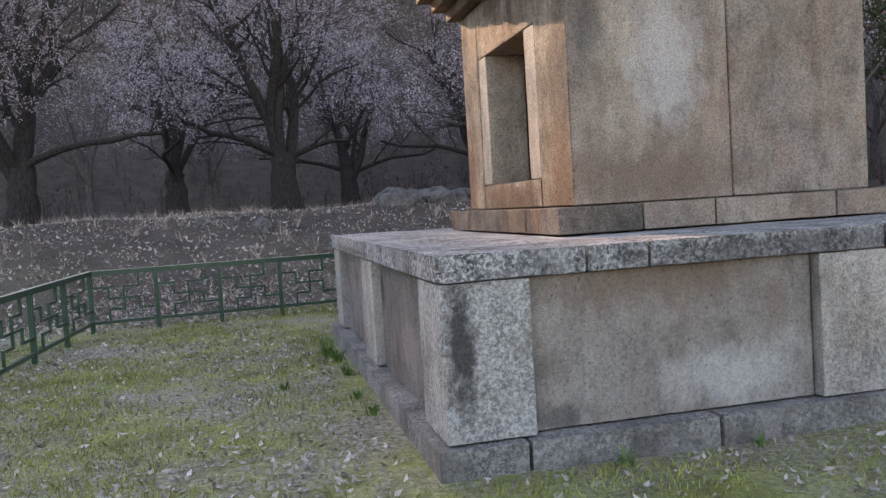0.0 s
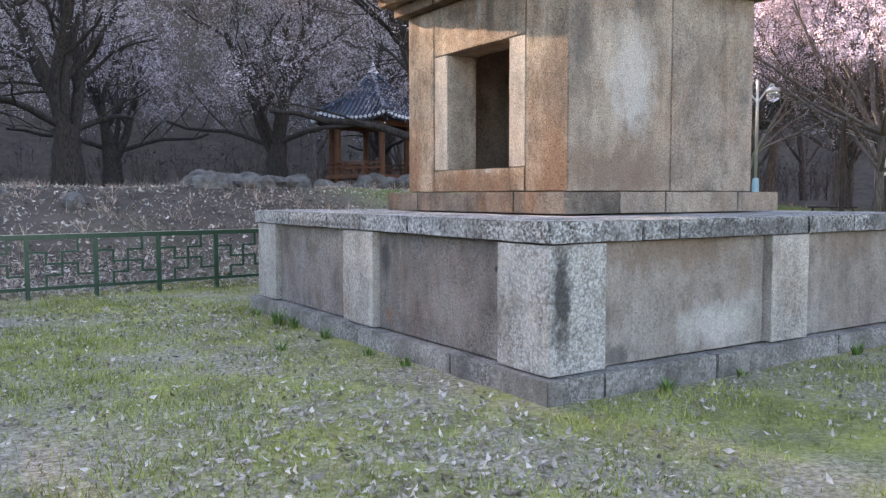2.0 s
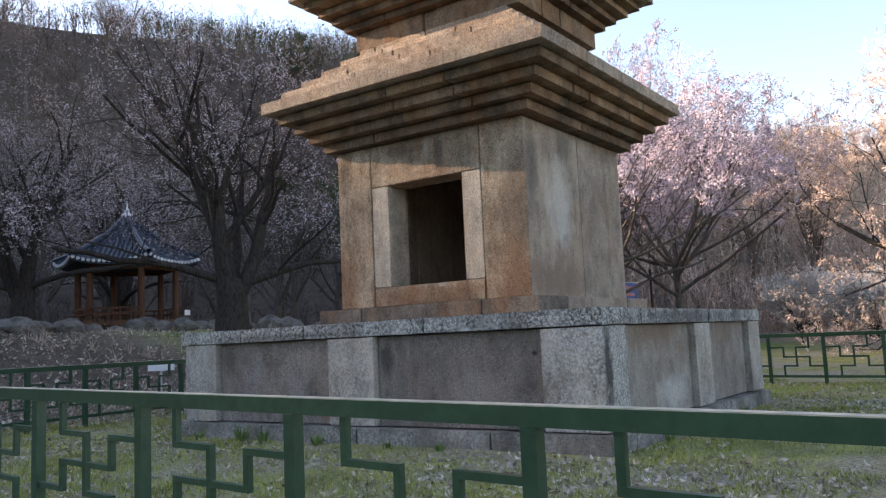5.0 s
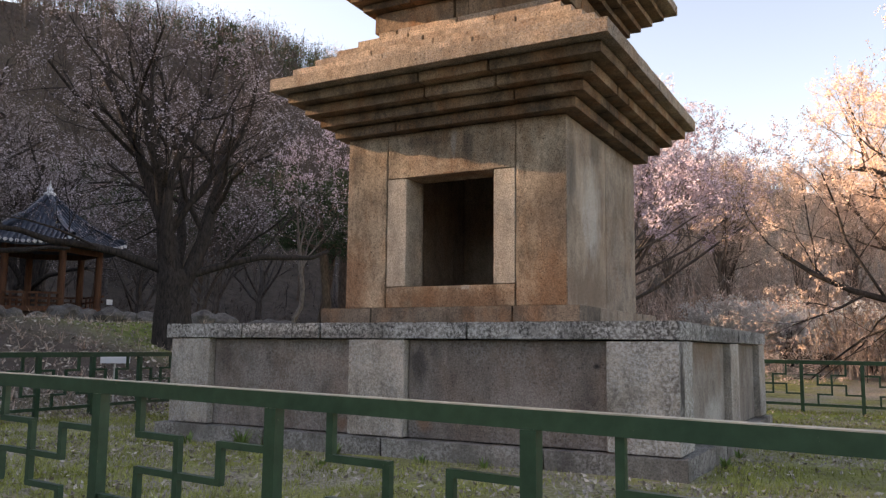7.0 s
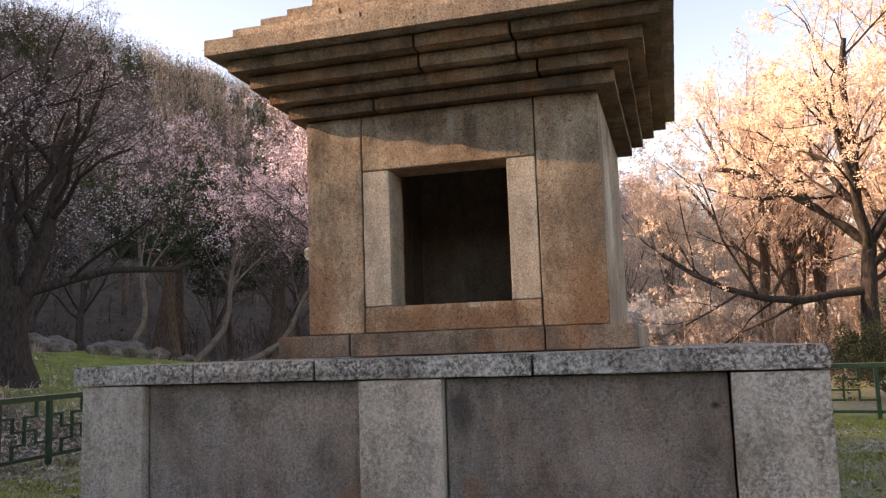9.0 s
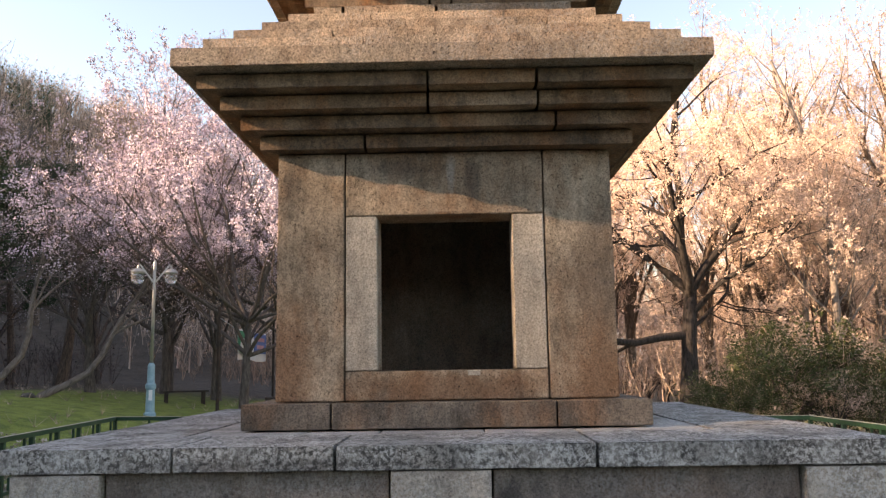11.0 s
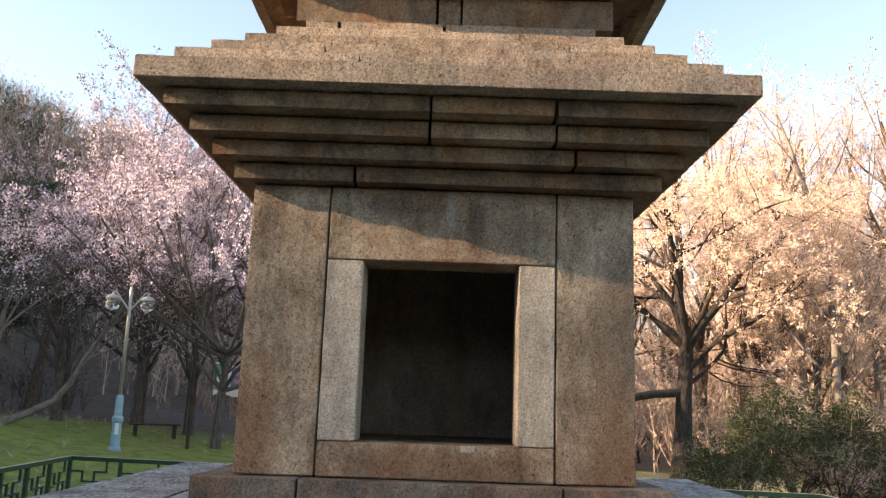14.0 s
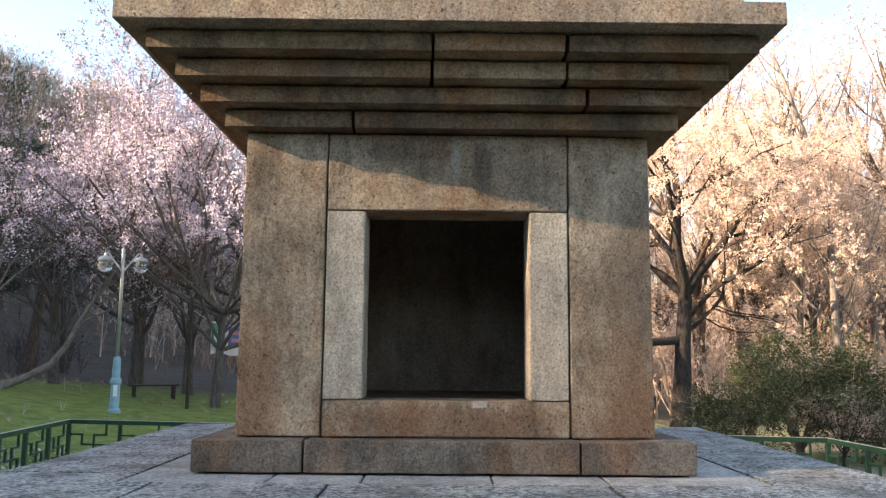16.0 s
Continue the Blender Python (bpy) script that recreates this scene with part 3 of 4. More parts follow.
def cornice(x0, x1, y0, y1, z0, rise, outs, fascia, roofs, roof_in, roof_rise, west, south, further=0.0):
    """Corbel courses under an eave slab, and the stepped roof over it. Returns the height of its top."""
    z = z0
    for i, o in enumerate(outs):
        # the two lowest courses take the darker granite
        course("corbel_stone", x0 - o, x1 + o, y0 - o - further, y1 + o, z, z + rise, 0.95 if i else (x1 - x0) / 2 - 0.1 + o, STONE_CORBEL if i > 1 else STONE_CORBEL_LOW, pagoda,
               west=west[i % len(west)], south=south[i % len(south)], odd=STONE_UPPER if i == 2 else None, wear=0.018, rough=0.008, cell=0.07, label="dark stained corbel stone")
        z += rise
    o = outs[-1] + 0.155
    course("eave_slab", x0 - o, x1 + o, y0 - o, y1 + o, z, z + fascia, 1.1, STONE_EAVE, pagoda, south=((x0 + x1) / 2,),
           wear=0.012, rough=0.006, cell=0.07, label="rough eave slab coloured pale for sunlight")
    z += fascia
    for i in range(roofs):
        o -= roof_in
        course("roof_step_stone", x0 - o, x1 + o, y0 - o, y1 + o, z, z + roof_rise, 0.7, STONE_EAVE, pagoda,
               west=[(y0 + y1) / 2 + v for v in ((-0.55, 0.62), (0.05, 0.9), (-0.9, 0.3))[i % 3]], south=[(x0 + x1) / 2 + v for v in ((-0.4,), (0.5,), (0.0,))[i % 3]],
               wear=0.02, rough=0.008, cell=0.08, label="rough roof step coloured pale for sunlight")
        z += roof_rise
    return z


W_BREAKS = [(7.5,), (5.9,), (6.06, 6.955), (6.08, 6.95)]
S_BREAKS = [(3.6,), (4.2,), (3.3,), (4.0,)]
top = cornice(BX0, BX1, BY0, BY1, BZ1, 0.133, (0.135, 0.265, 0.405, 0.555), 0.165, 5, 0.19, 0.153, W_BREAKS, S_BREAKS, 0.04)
# the second storey and its eaves
CX0, CX1, CY0, CY1 = 2.6, 4.8, 5.5, 8.11
H2 = 0.27
for a, b in zip([CY0, 6.75, 6.95], [6.75, 6.95, CY1]):
    block("wall_slab", CX0 + (0.03 if 6.7 < a < 6.9 else 0), CX0 + 0.6, a, b, top, top + H2, STONE_UPPER, pagoda, wear=0.016, rough=0.006, label="rust brown granite wall slab")
block("wall_slab", CX0 + 0.6, 3.7, CY0, CY0 + 0.6, top, top + H2, STONE_UPPER, pagoda, wear=0.016, rough=0.006)
block("wall_slab", 3.7, CX1, CY0, CY0 + 0.6, top, top + H2, STONE_UPPER, pagoda, wear=0.016, rough=0.006)
block("wall_slab", CX0 + 0.6, CX1, CY1 - 0.6, CY1, top, top + H2, STONE_UPPER, pagoda, wear=0.016, rough=0.006)
block("wall_slab", CX1 - 0.6, CX1, CY0 + 0.6, CY1 - 0.6, top, top + H2, STONE_UPPER, pagoda, wear=0.016, rough=0.006)
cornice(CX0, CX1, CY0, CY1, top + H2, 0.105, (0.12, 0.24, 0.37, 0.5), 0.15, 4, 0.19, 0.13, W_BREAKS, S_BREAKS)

# ---- the green fence ----
CORNERS = [(-3.48, -0.12), (-2.42, 12.15), (11.2, 13.3), (9.3, 0.95)]
TOPS = [0.768, 0.89, 0.88, 0.84]


def fence_side(a, b, za, zb, inside, spacing):
    """One straight run: end to end rails, posts, and a stepped lattice in each bay."""
    a, b = Vector((*a, 0)), Vector((*b, 0))
    run = b - a
    n = round(run.length / spacing)
    d = run.normalized()
    fence = thing("metal_fence", Matrix.Translation(a), "low dark green steel fence with stepped lattice panels", "fence", "fence round the pagoda")

    def at(s, drop):
        p = d * s
        p.z = za + (zb - za) * s / run.length - drop
        return p

    L = run.length
    part("top_rail", bar(at(0.035, 0.034), at(L + 0.031, 0.034), 0.062, 0.068), GREEN_PAINT, fence, "worn green top rail")
    # thin added strip: the rail's reflected light as beige colour
    part("worn_top", bar(at(0.037, -0.002), at(L + 0.029, -0.002), 0.056, 0.004), RAIL_SHEEN, fence, "pale strip painted as the sheen on the rail top")
    part("bottom_rail", bar(at(0.028, 0.76), at(L + 0.02, 0.76), 0.04, 0.045), GREEN_PAINT, fence)
    bay = L / n
    for i in range(n + 1):
        s = bay * i
        if i < n:
            part("post", bar(at(s, 0.069), at(s, 1.0), 0.06, 0.06), GREEN_PAINT, fence)
    for i in range(n):
        s0, w = bay * i + 0.035, bay - 0.07
        us = [0, 0.25, 0.5, 0.75, 1] if inside > 0 else [1, 0.75, 0.5, 0.25, 0]
        q = lambda u, v: at(s0 + w * us[u], 0.068 + 0.6695 * v)
        t, h = 0.032, 0.017
        lines = [((3, 0), (3, 0.27)), ((3, 0.27), (2, 0.27)), ((2, 0.27), (2, 0.76)), ((2, 0.76), (1, 0.76)), ((1, 0.76), (1, 1)),
                 ((0, 0.27), (1, 0.27)), ((1, 0.27), (1, 0.52)), ((1, 0.52), (3, 0.52)), ((3, 0.52), (3, 0.76)), ((3, 0.76), (4, 0.76))]
        pieces = []
        for (u0, v0), (u1, v1) in lines:
            p0, p1 = q(u0, v0), q(u1, v1)
            e = (p1 - p0).normalized() * (0.015 if u0 != u1 else -0.0)
            pieces.append(bar(p0 - e, p1 + e, t, t * 0.94 if u0 != u1 else t))
        part("lattice_panel", merged(pieces), GREEN_PAINT, fence)
    return fence


for i in range(4):
    j = (i + 1) % 4
    fence_side(CORNERS[i], CORNERS[j], TOPS[i], TOPS[j], 1, (1.22, 0.925, 0.95, 0.95)[i])

# ---- trees ----
def grow(seed, trunk_h, trunk_r, limbs, levels, kids, shrink=0.62, spread=48, lift=0.12, wobble=0.16, bloom=0, bloom_size=0.05, split=2, droop=0.0, skirt=-9.0, bend=0.0):
    """A tree at the origin: tapered trunk and limbs, thin twigs, and petals or buds along them."""
    rng = random.Random(seed)
    thick, thin, petals = [], [], []

    def branch(p, d, length, r, level):
        segs = 6 if level <= 1 else (4 if level == 2 else (3 if level == 3 else 2))
        pts, radii = [p.copy()], [r]
        tip = r * (0.45 if level < levels else 0.3)
        for k in range(segs):
            d = (d + Vector((rng.uniform(-1, 1), rng.uniform(-1, 1), rng.uniform(-1, 1))) * wobble + Vector((0, 0, lift - droop * (level >= 2)))).normalized()
            p = p + d * (length / segs)
            pts.append(p.copy())
            radii.append(r + (tip - r) * (k + 1) / segs)
        sides = 9 if level == 0 else (7 if level == 1 else (5 if level == 2 else 3))
        (thick if level <= split else thin).append(tube(pts, radii, sides))
        if level >= levels - 1 and bloom:
            tufts = [rng.random() * segs for _ in range(1 + bloom // 6)]
            for _ in range(bloom if level == levels else bloom // 2):
                k = rng.choice(tufts)
                i = int(min(k, segs - 0.001))
                c = pts[i].lerp(pts[i + 1], k - i) + Vector((rng.gauss(0, 1), rng.gauss(0, 1), rng.gauss(0, 1))) * bloom_size * 1.6
                a = Vector((rng.gauss(0, 1), rng.gauss(0, 1), rng.gauss(0, 1))).normalized()
                b = a.orthogonal().normalized()
                e = bloom_size * rng.uniform(0.5, 1.2)
                petals.append(([c + a * e, c + b * e * 0.8, c - a * e * 0.9, c - b * e], [(0, 1, 2, 3)]))
        if level < levels:
            n = kids[min(level, len(kids) - 1)]
            for i in range(n):
                k = segs * (0.28 + 0.72 * (i + rng.random()) / n)
                j = int(min(k, segs - 0.001))
                q = pts[j].lerp(pts[j + 1], k - j)
                ax = (pts[j + 1] - pts[j]).normalized()
                side = Matrix.Rotation(rng.uniform(0, 2 * math.pi), 3, ax) @ ax.orthogonal().normalized()
                ang = radians(rng.gauss(spread, 9))
                nd = ax * math.cos(ang) + side * math.sin(ang)
                if level >= 1 and q.z + nd.z * length * shrink * 0.5 < skirt:
                    continue
                rr = (radii[j] + (radii[j + 1] - radii[j]) * (k - j)) * rng.uniform(0.34, 0.52)
                branch(q, nd, length * shrink * rng.uniform(0.7, 1.15) * (1.1 - 0.45 * i / n), max(rr, 0.0035), level + 1)

    # the trunk, flared at the foot
    lean = Vector((rng.uniform(-1, 1), rng.uniform(-1, 1), 0)) * 0.06
    pts, radii, p = [Vector((0, 0, -0.35))], [trunk_r * 1.6], Vector((0, 0, 0))
    for k in range(6):
        p = Vector((lean.x * k, lean.y * k, trunk_h * k / 5)) + Vector((rng.uniform(-1, 1), rng.uniform(-1, 1), 0)) * trunk_r * (0.7 if bend else 0.18) + Vector((0, bend * math.sin(math.pi * k / 5), 0))
        pts.append(p)
        radii.append(trunk_r * (1.3 - 0.5 * (k / 5) ** 0.6))
    thick.append(tube(pts, radii, 11))
    for az, el, length, r, at in limbs:
        d = Vector((math.cos(radians(az)) * math.cos(radians(el)), math.sin(radians(az)) * math.cos(radians(el)), math.sin(radians(el))))
        k = at * 5 + 1
        i = min(int(k), 5)
        start = pts[i].lerp(pts[i + 1], min(k - i, 1)) - d * trunk_r * 0.3
        branch(start, d, length, r, 1)
    return merged(thick), merged(thin), merged(petals) if petals else None


def ring_limbs(seed, n, el, length, r, at=(0.6, 1.0)):
    rng = random.Random(seed)
    return [(360 * i / n + rng.uniform(-25, 25), rng.gauss(el, 10), length * rng.uniform(0.75, 1.15), r * rng.uniform(0.7, 1.1), rng.uniform(*at)) for i in range(n)]


def kind_of_tree(name, label, category, shape, bark, twig, petal, petal_name="blossom", group=""):
    """The first tree of a kind; the others are copies of it."""
    t = thing(name, pose(0, 0, 0), label, category, group)
    part("trunk", shape[0], bark, t, smooth=True)
    part("crown", shape[1], twig, t)
    if shape[2]:
        part(petal_name, shape[2], petal, t)
    return t


standing = set()


def plant(first, x, y, turn=0.0, size=1.0, sink=0.0, lean=0.0, stretch=1.0, label=""):
    m = pose(x, y, land(x, y) - sink, lean, 0, turn) @ Matrix.Diagonal((size, size, size * stretch, 1))
    if first.name in standing:
        made = copy_thing(first, m)
    else:
        first.matrix_basis = m
        standing.add(first.name)
        made = first
    if label:
        tagged(made, label)
    return made


OLD = kind_of_tree("old_cherry_tree", "old dark-barked cherry tree with sparse white blossom", "tree",
    grow(11, 1.9, 0.46, [(140, 56, 5.4, 0.27, 0.6), (158, 24, 4.6, 0.13, 1.0), (92, 76, 6.2, 0.21, 0.9), (-35, 54, 5.8, 0.23, 0.55), (-42, 32, 5.0, 0.12, 0.9), (215, 55, 5.2, 0.16, 0.9), (30, 52, 5.2, 0.16, 0.8)],
         5, (0, 7, 6, 5, 4), shrink=0.60, spread=46, lift=0.04, wobble=0.27, bloom=4, bloom_size=0.027, split=3, skirt=2.8), BARK_DARK, TWIG_GREY, BLOSSOM_WHITE)
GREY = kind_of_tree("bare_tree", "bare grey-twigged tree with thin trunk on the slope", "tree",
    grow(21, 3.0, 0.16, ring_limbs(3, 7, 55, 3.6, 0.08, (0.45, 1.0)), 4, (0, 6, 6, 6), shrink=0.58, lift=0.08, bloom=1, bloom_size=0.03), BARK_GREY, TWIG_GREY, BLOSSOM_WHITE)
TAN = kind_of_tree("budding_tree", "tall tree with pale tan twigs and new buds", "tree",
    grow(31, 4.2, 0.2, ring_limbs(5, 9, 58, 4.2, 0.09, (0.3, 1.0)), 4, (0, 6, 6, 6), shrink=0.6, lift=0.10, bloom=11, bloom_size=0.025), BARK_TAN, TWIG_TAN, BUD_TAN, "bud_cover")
RED = kind_of_tree("russet_tree", "low russet-twigged tree on the valley floor", "tree",
    grow(41, 1.8, 0.15, ring_limbs(7, 7, 45, 3.6, 0.085, (0.4, 1.0)), 4, (0, 6, 6, 6), shrink=0.6, lift=0.06, bloom=6, bloom_size=0.024), BARK_DARK, TWIG_RED, BUD_TAN, "bud_cover")
OAK = kind_of_tree("spreading_tree", "big sunlit tree with a long level branch and pale buds", "tree",
    grow(52, 3.4, 0.22, [(97, 8, 5.6, 0.12, 0.66), (80, 48, 5.0, 0.14, 1.0), (-70, 45, 4.8, 0.14, 1.0), (10, 55, 4.6, 0.12, 1.0), (180, 58, 4.4, 0.12, 0.95), (-120, 30, 4.0, 0.09, 0.8), (120, 68, 5.4, 0.14, 1.0), (-60, 12, 3.6, 0.07, 0.7)],
         5, (0, 7, 6, 5, 4), shrink=0.58, lift=0.04, wobble=0.27, bloom=15, bloom_size=0.022, split=3), BARK_DARK, TWIG_TAN, BUD_TAN, "bud_cover")
PINK = kind_of_tree("pink_cherry_tree", "cherry tree in full pale pink blossom", "tree",
    grow(63, 2.3, 0.115, ring_limbs(9, 9, 42, 5.2, 0.065, (0.55, 1.0)) + [(165, 17, 5.6, 0.05, 1.0), (118, 15, 5.8, 0.05, 0.95), (75, 16, 5.6, 0.05, 1.0), (-20, 20, 4.8, 0.05, 0.95), (215, 16, 5.4, 0.05, 1.0), (265, 17, 5.2, 0.05, 1.0), (70, 70, 5.0, 0.07, 1.0), (250, 68, 5.0, 0.07, 1.0)],
         5, (0, 6, 5, 4, 4), shrink=0.56, lift=0.04, spread=44, wobble=0.20, bloom=8, bloom_size=0.027, split=3, skirt=3.5), BARK_GREY, TWIG_GREY, BLOSSOM_PINK)
WHITE = kind_of_tree("white_shrub", "many-stemmed shrub covered in white blossom", "shrub",
    grow(71, 0.4, 0.10, ring_limbs(11, 9, 62, 1.9, 0.035, (0.2, 1.0)), 3, (0, 7, 7), shrink=0.6, bloom=18, bloom_size=0.055), BARK_DARK, TWIG_GREY, BLOSSOM_PALE)
EVER = kind_of_tree("evergreen_bush", "dense green bush tangled with dry stems", "bush",
    grow(81, 0.5, 0.08, ring_limbs(13, 13, 58, 1.9, 0.035, (0.1, 1.0)), 4, (0, 6, 5, 4), shrink=0.6, lift=0.08, wobble=0.22, bloom=10, bloom_size=0.03), BARK_TAN, TWIG_TAN, LEAF_GREEN, "foliage")
PINE = kind_of_tree("pine_tree", "dark green pine with a leaning pale trunk", "tree",
    grow(91, 5.2, 0.17, ring_limbs(15, 8, 18, 2.3, 0.06, (0.65, 1.0)), 3, (0, 7, 6), shrink=0.55, lift=0.08, bloom=34, bloom_size=0.045), BARK_TAN, TWIG_GREY, NEEDLE, "foliage")

TALL = kind_of_tree("tall_budding_tree", "tall straight tree with a pale trunk and new buds", "tree",
    grow(33, 6.0, 0.13, [(0, 86, 6.6, 0.10, 1.0)] + ring_limbs(6, 12, 58, 3.6, 0.05, (0.35, 1.0)), 4, (0, 7, 6, 5), shrink=0.58, lift=0.10, wobble=0.14, bloom=8, bloom_size=0.024), BARK_PALE, TWIG_TAN, BUD_TAN, "bud_cover")

# the old trees north of the fence
plant(OLD, 9.1, 18.4, 0, 1.0)
plant(OLD, 8.5, 28.5, 170, 0.9)
plant(OLD, 1.2, 27.0, 75, 1.0)
plant(OLD, -6.5, 25.5, 200, 0.95)
plant(OLD, -3.0, 36.0, 300, 1.05)
plant(OLD, 17.5, 36.5, 110, 1.0)
plant(OLD, 5.0, 40.0, 20, 1.0)
# the cherry trees, the lamp's neighbours
plant(PINK, 23.2, 14.0, 0, 1.2, stretch=1.08)
plant(PINK, 28.5, 18.6, 130, 1.2, stretch=1.1)
plant(PINK, 29.5, 13.0, 220, 1.15)
# the big tree to the south east and the bush before it
plant(OAK, 22.0, -0.6, 0, 1.2)
plant(EVER, 14.0, -0.7, 0, 1.05, stretch=0.88)
plant(EVER, 13.2, -2.2, 150, 0.8, stretch=0.85)
plant(EVER, 15.0, -2.9, 90, 0.9, stretch=0.85)
plant(EVER, 13.2, 0.9, 200, 0.6)
for x, y, turn, size in ((12.6, -0.9, 0, 0.26), (14.5, -4.2, 140, 0.4), (12.4, -3.6, 300, 0.3)):
    plant(RED, x, y, turn, size, label="tangle of dry russet stems beside the bush")
# leaning trunks on the far lawn
for x, y, turn, lean in ((22.8, 23.6, 60, -10), (29, 29, 30, 6), (33, 25, 200, -8)):
    plant(PINE, x, y, turn, 1.1, lean=lean)
LEANER = kind_of_tree("leaning_tree", "slender pale-barked tree leaning over the lawn", "tree",
    grow(101, 3.6, 0.10, ring_limbs(17, 6, 58, 2.6, 0.045, (0.75, 1.0)), 4, (0, 5, 5, 4), shrink=0.6, lift=0.08, bloom=2, bloom_size=0.03, bend=-0.5), BARK_PALE, TWIG_GREY, BLOSSOM_WHITE)
for x, y, turn, lean in ((19.8, 23.8, 33, 6), (21.2, 21.7, 33, 17), (22.1, 20.3, 33, 38)):
    plant(LEANER, x, y, turn, 1.0, lean=lean)
for x, y, turn in ((26.0, 20.5, 0), (17.5, 27.5, 70), (21.5, 30, 120), (30, 19, 210), (13.5, 36, 300), (28.5, 16.5, 40)):
    plant(GREY, x, y, turn, 1.05)

rng = random.Random(5)
# woods on the north slope
placed = 0
while placed < 115:
    a, r = radians(rng.uniform(28, 140)), rng.uniform(34, 88)
    x, y = 3 + r * math.cos(a), 6.5 + r * math.sin(a)
    if math.hypot(x - 13.2, y - 29.3) < 6 or math.hypot(x - 9, y - 18) < 7:
        continue
    plant(GREY if rng.random() < 0.88 else PINE, x, y, rng.uniform(0, 360), rng.uniform(0.85, 1.35), stretch=rng.uniform(0.95, 1.2))
    placed += 1
# sunlit woods to the east and south east
for _ in range(150):
    a, r = radians(rng.uniform(-34, 26)), rng.uniform(27, 85)
    x, y = 3 + r * math.cos(a), 6.5 + r * math.sin(a)
    if a > radians(8) and r < 42:
        continue
    if a > radians(-8) and r < 66:
        continue
    k = rng.random()
    plant(TAN if k < 0.55 else RED, x, y, rng.uniform(0, 360), rng.uniform(0.8, 1.25), stretch=rng.uniform(0.95, 1.2))
for x, y, turn, size in ((24.0, -9.5, 100, 1.15), (27.5, -3.2, 190, 1.0), (28.0, -13, 270, 1.2), (31, -7, 300, 1.2), (33, -1, 10, 1.1)):
    plant(TAN, x, y, turn, size)
for x, y, turn, size in ((22.0, -5.6, 20, 1.0), (26.5, -6.4, 150, 0.95), (29.0, -10.5, 250, 1.05)):
    plant(TALL, x, y, turn, size)
for x, y, turn, size in ((26, 4.6, 0, 0.9), (31, 8.5, 100, 1.0), (33, 3.0, 200, 1.05), (36, 6, 130, 1.1)):
    plant(RED, x, y, turn, size)
for i in range(22):
    plant(WHITE, rng.uniform(38, 48), rng.uniform(-3, 12), rng.uniform(0, 360), rng.uniform(0.9, 1.4))


def far_woods(name, label, a0, a1, r0, r1, n, tall, material, seed):
    """Woods too far to count: each tree a stem, limbs, twigs and buds of single thin blades."""
    g = np.random.default_rng(seed)
    a, r = np.radians(g.uniform(a0, a1, n)), np.sqrt(g.uniform(r0 * r0, r1 * r1, n))
    x, y = 3 + r * np.cos(a), 6.5 + r * np.sin(a)
    base = np.stack([x, y, [land(p, q) - 0.2 for p, q in zip(x, y)]], 1)
    h = (tall * g.uniform(0.5, 1.2, n))[:, None]

    def shift(count, out, lo, hi):
        return np.stack([g.normal(0, out, count), g.normal(0, out, count), g.uniform(lo, hi, count)], 1)

    def flat(count):
        d = g.uniform(0, 2 * np.pi, count)
        return np.stack([np.cos(d), np.sin(d), np.zeros(count)], 1)

    limbs, twigs = 9, 4
    tris = []
    w = flat(n) * h * 0.012
    tris.append(np.stack([base - w, base + w, base + shift(n, 0.05, 0.8, 1.0) * h], 1))
    base, h = np.repeat(base, limbs, 0), np.repeat(h, limbs, 0)
    m = len(h)
    foot, tip = base + shift(m, 0.015, 0.05, 0.55) * h, base + shift(m, 0.2, 0.5, 1.05) * h
    w = flat(m) * h * 0.008
    tris.append(np.stack([foot - w, foot + w, tip], 1))
    foot, tip, h = np.repeat(foot, twigs, 0), np.repeat(tip, twigs, 0), np.repeat(h, twigs, 0)
    m = len(h)
    q = foot + (tip - foot) * g.uniform(0.25, 1.0, m)[:, None]
    e = q + shift(m, 0.09, 0.0, 0.13) * h
    w = flat(m) * h * 0.005
    tris.append(np.stack([q - w, q + w, e], 1))
    c = q + (e - q) * g.uniform(0.3, 1.0, m)[:, None] + g.normal(0, 0.015, (m, 3)) * h
    tris.append(c[:, None, :] + g.normal(0, 0.016, (m, 3, 3)) * h[:, None, :])
    co = np.concatenate(tris).reshape(-1, 3)
    me = bpy.data.meshes.new(name)
    me.vertices.add(len(co))
    me.vertices.foreach_set("co", co.ravel())
    me.loops.add(len(co))
    me.loops.foreach_set("vertex_index", np.arange(len(co), dtype=np.int32))
    me.polygons.add(len(co) // 3)
    me.polygons.foreach_set("loop_start", np.arange(0, len(co), 3, dtype=np.int32))
    me.materials.append(material)
    me.update(calc_edges=True)
    return tagged(new(name, me), label, "woods", kind="stuff")


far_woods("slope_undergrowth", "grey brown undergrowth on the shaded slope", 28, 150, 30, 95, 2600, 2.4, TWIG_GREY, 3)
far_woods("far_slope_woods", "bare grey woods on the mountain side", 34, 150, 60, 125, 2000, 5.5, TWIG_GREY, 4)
# tan instead of grey here: this slope's sunlight is painted by colour
far_woods("far_tan_woods", "mountain side woods with sunlight put into their tan colour", 16, 38, 82, 125, 900, 5.5, TWIG_TAN, 5)
far_woods("far_pine_woods", "dark pines along the mountain ridge", 28, 60, 95, 130, 800, 5.0, NEEDLE, 6)
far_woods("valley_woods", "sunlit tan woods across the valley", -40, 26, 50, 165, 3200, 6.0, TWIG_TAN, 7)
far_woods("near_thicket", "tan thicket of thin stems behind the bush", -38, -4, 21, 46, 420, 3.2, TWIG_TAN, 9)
far_woods("valley_thicket", "russet thicket on the valley floor", -38, 22, 42, 75, 1200, 2.4, TWIG_RED, 8)

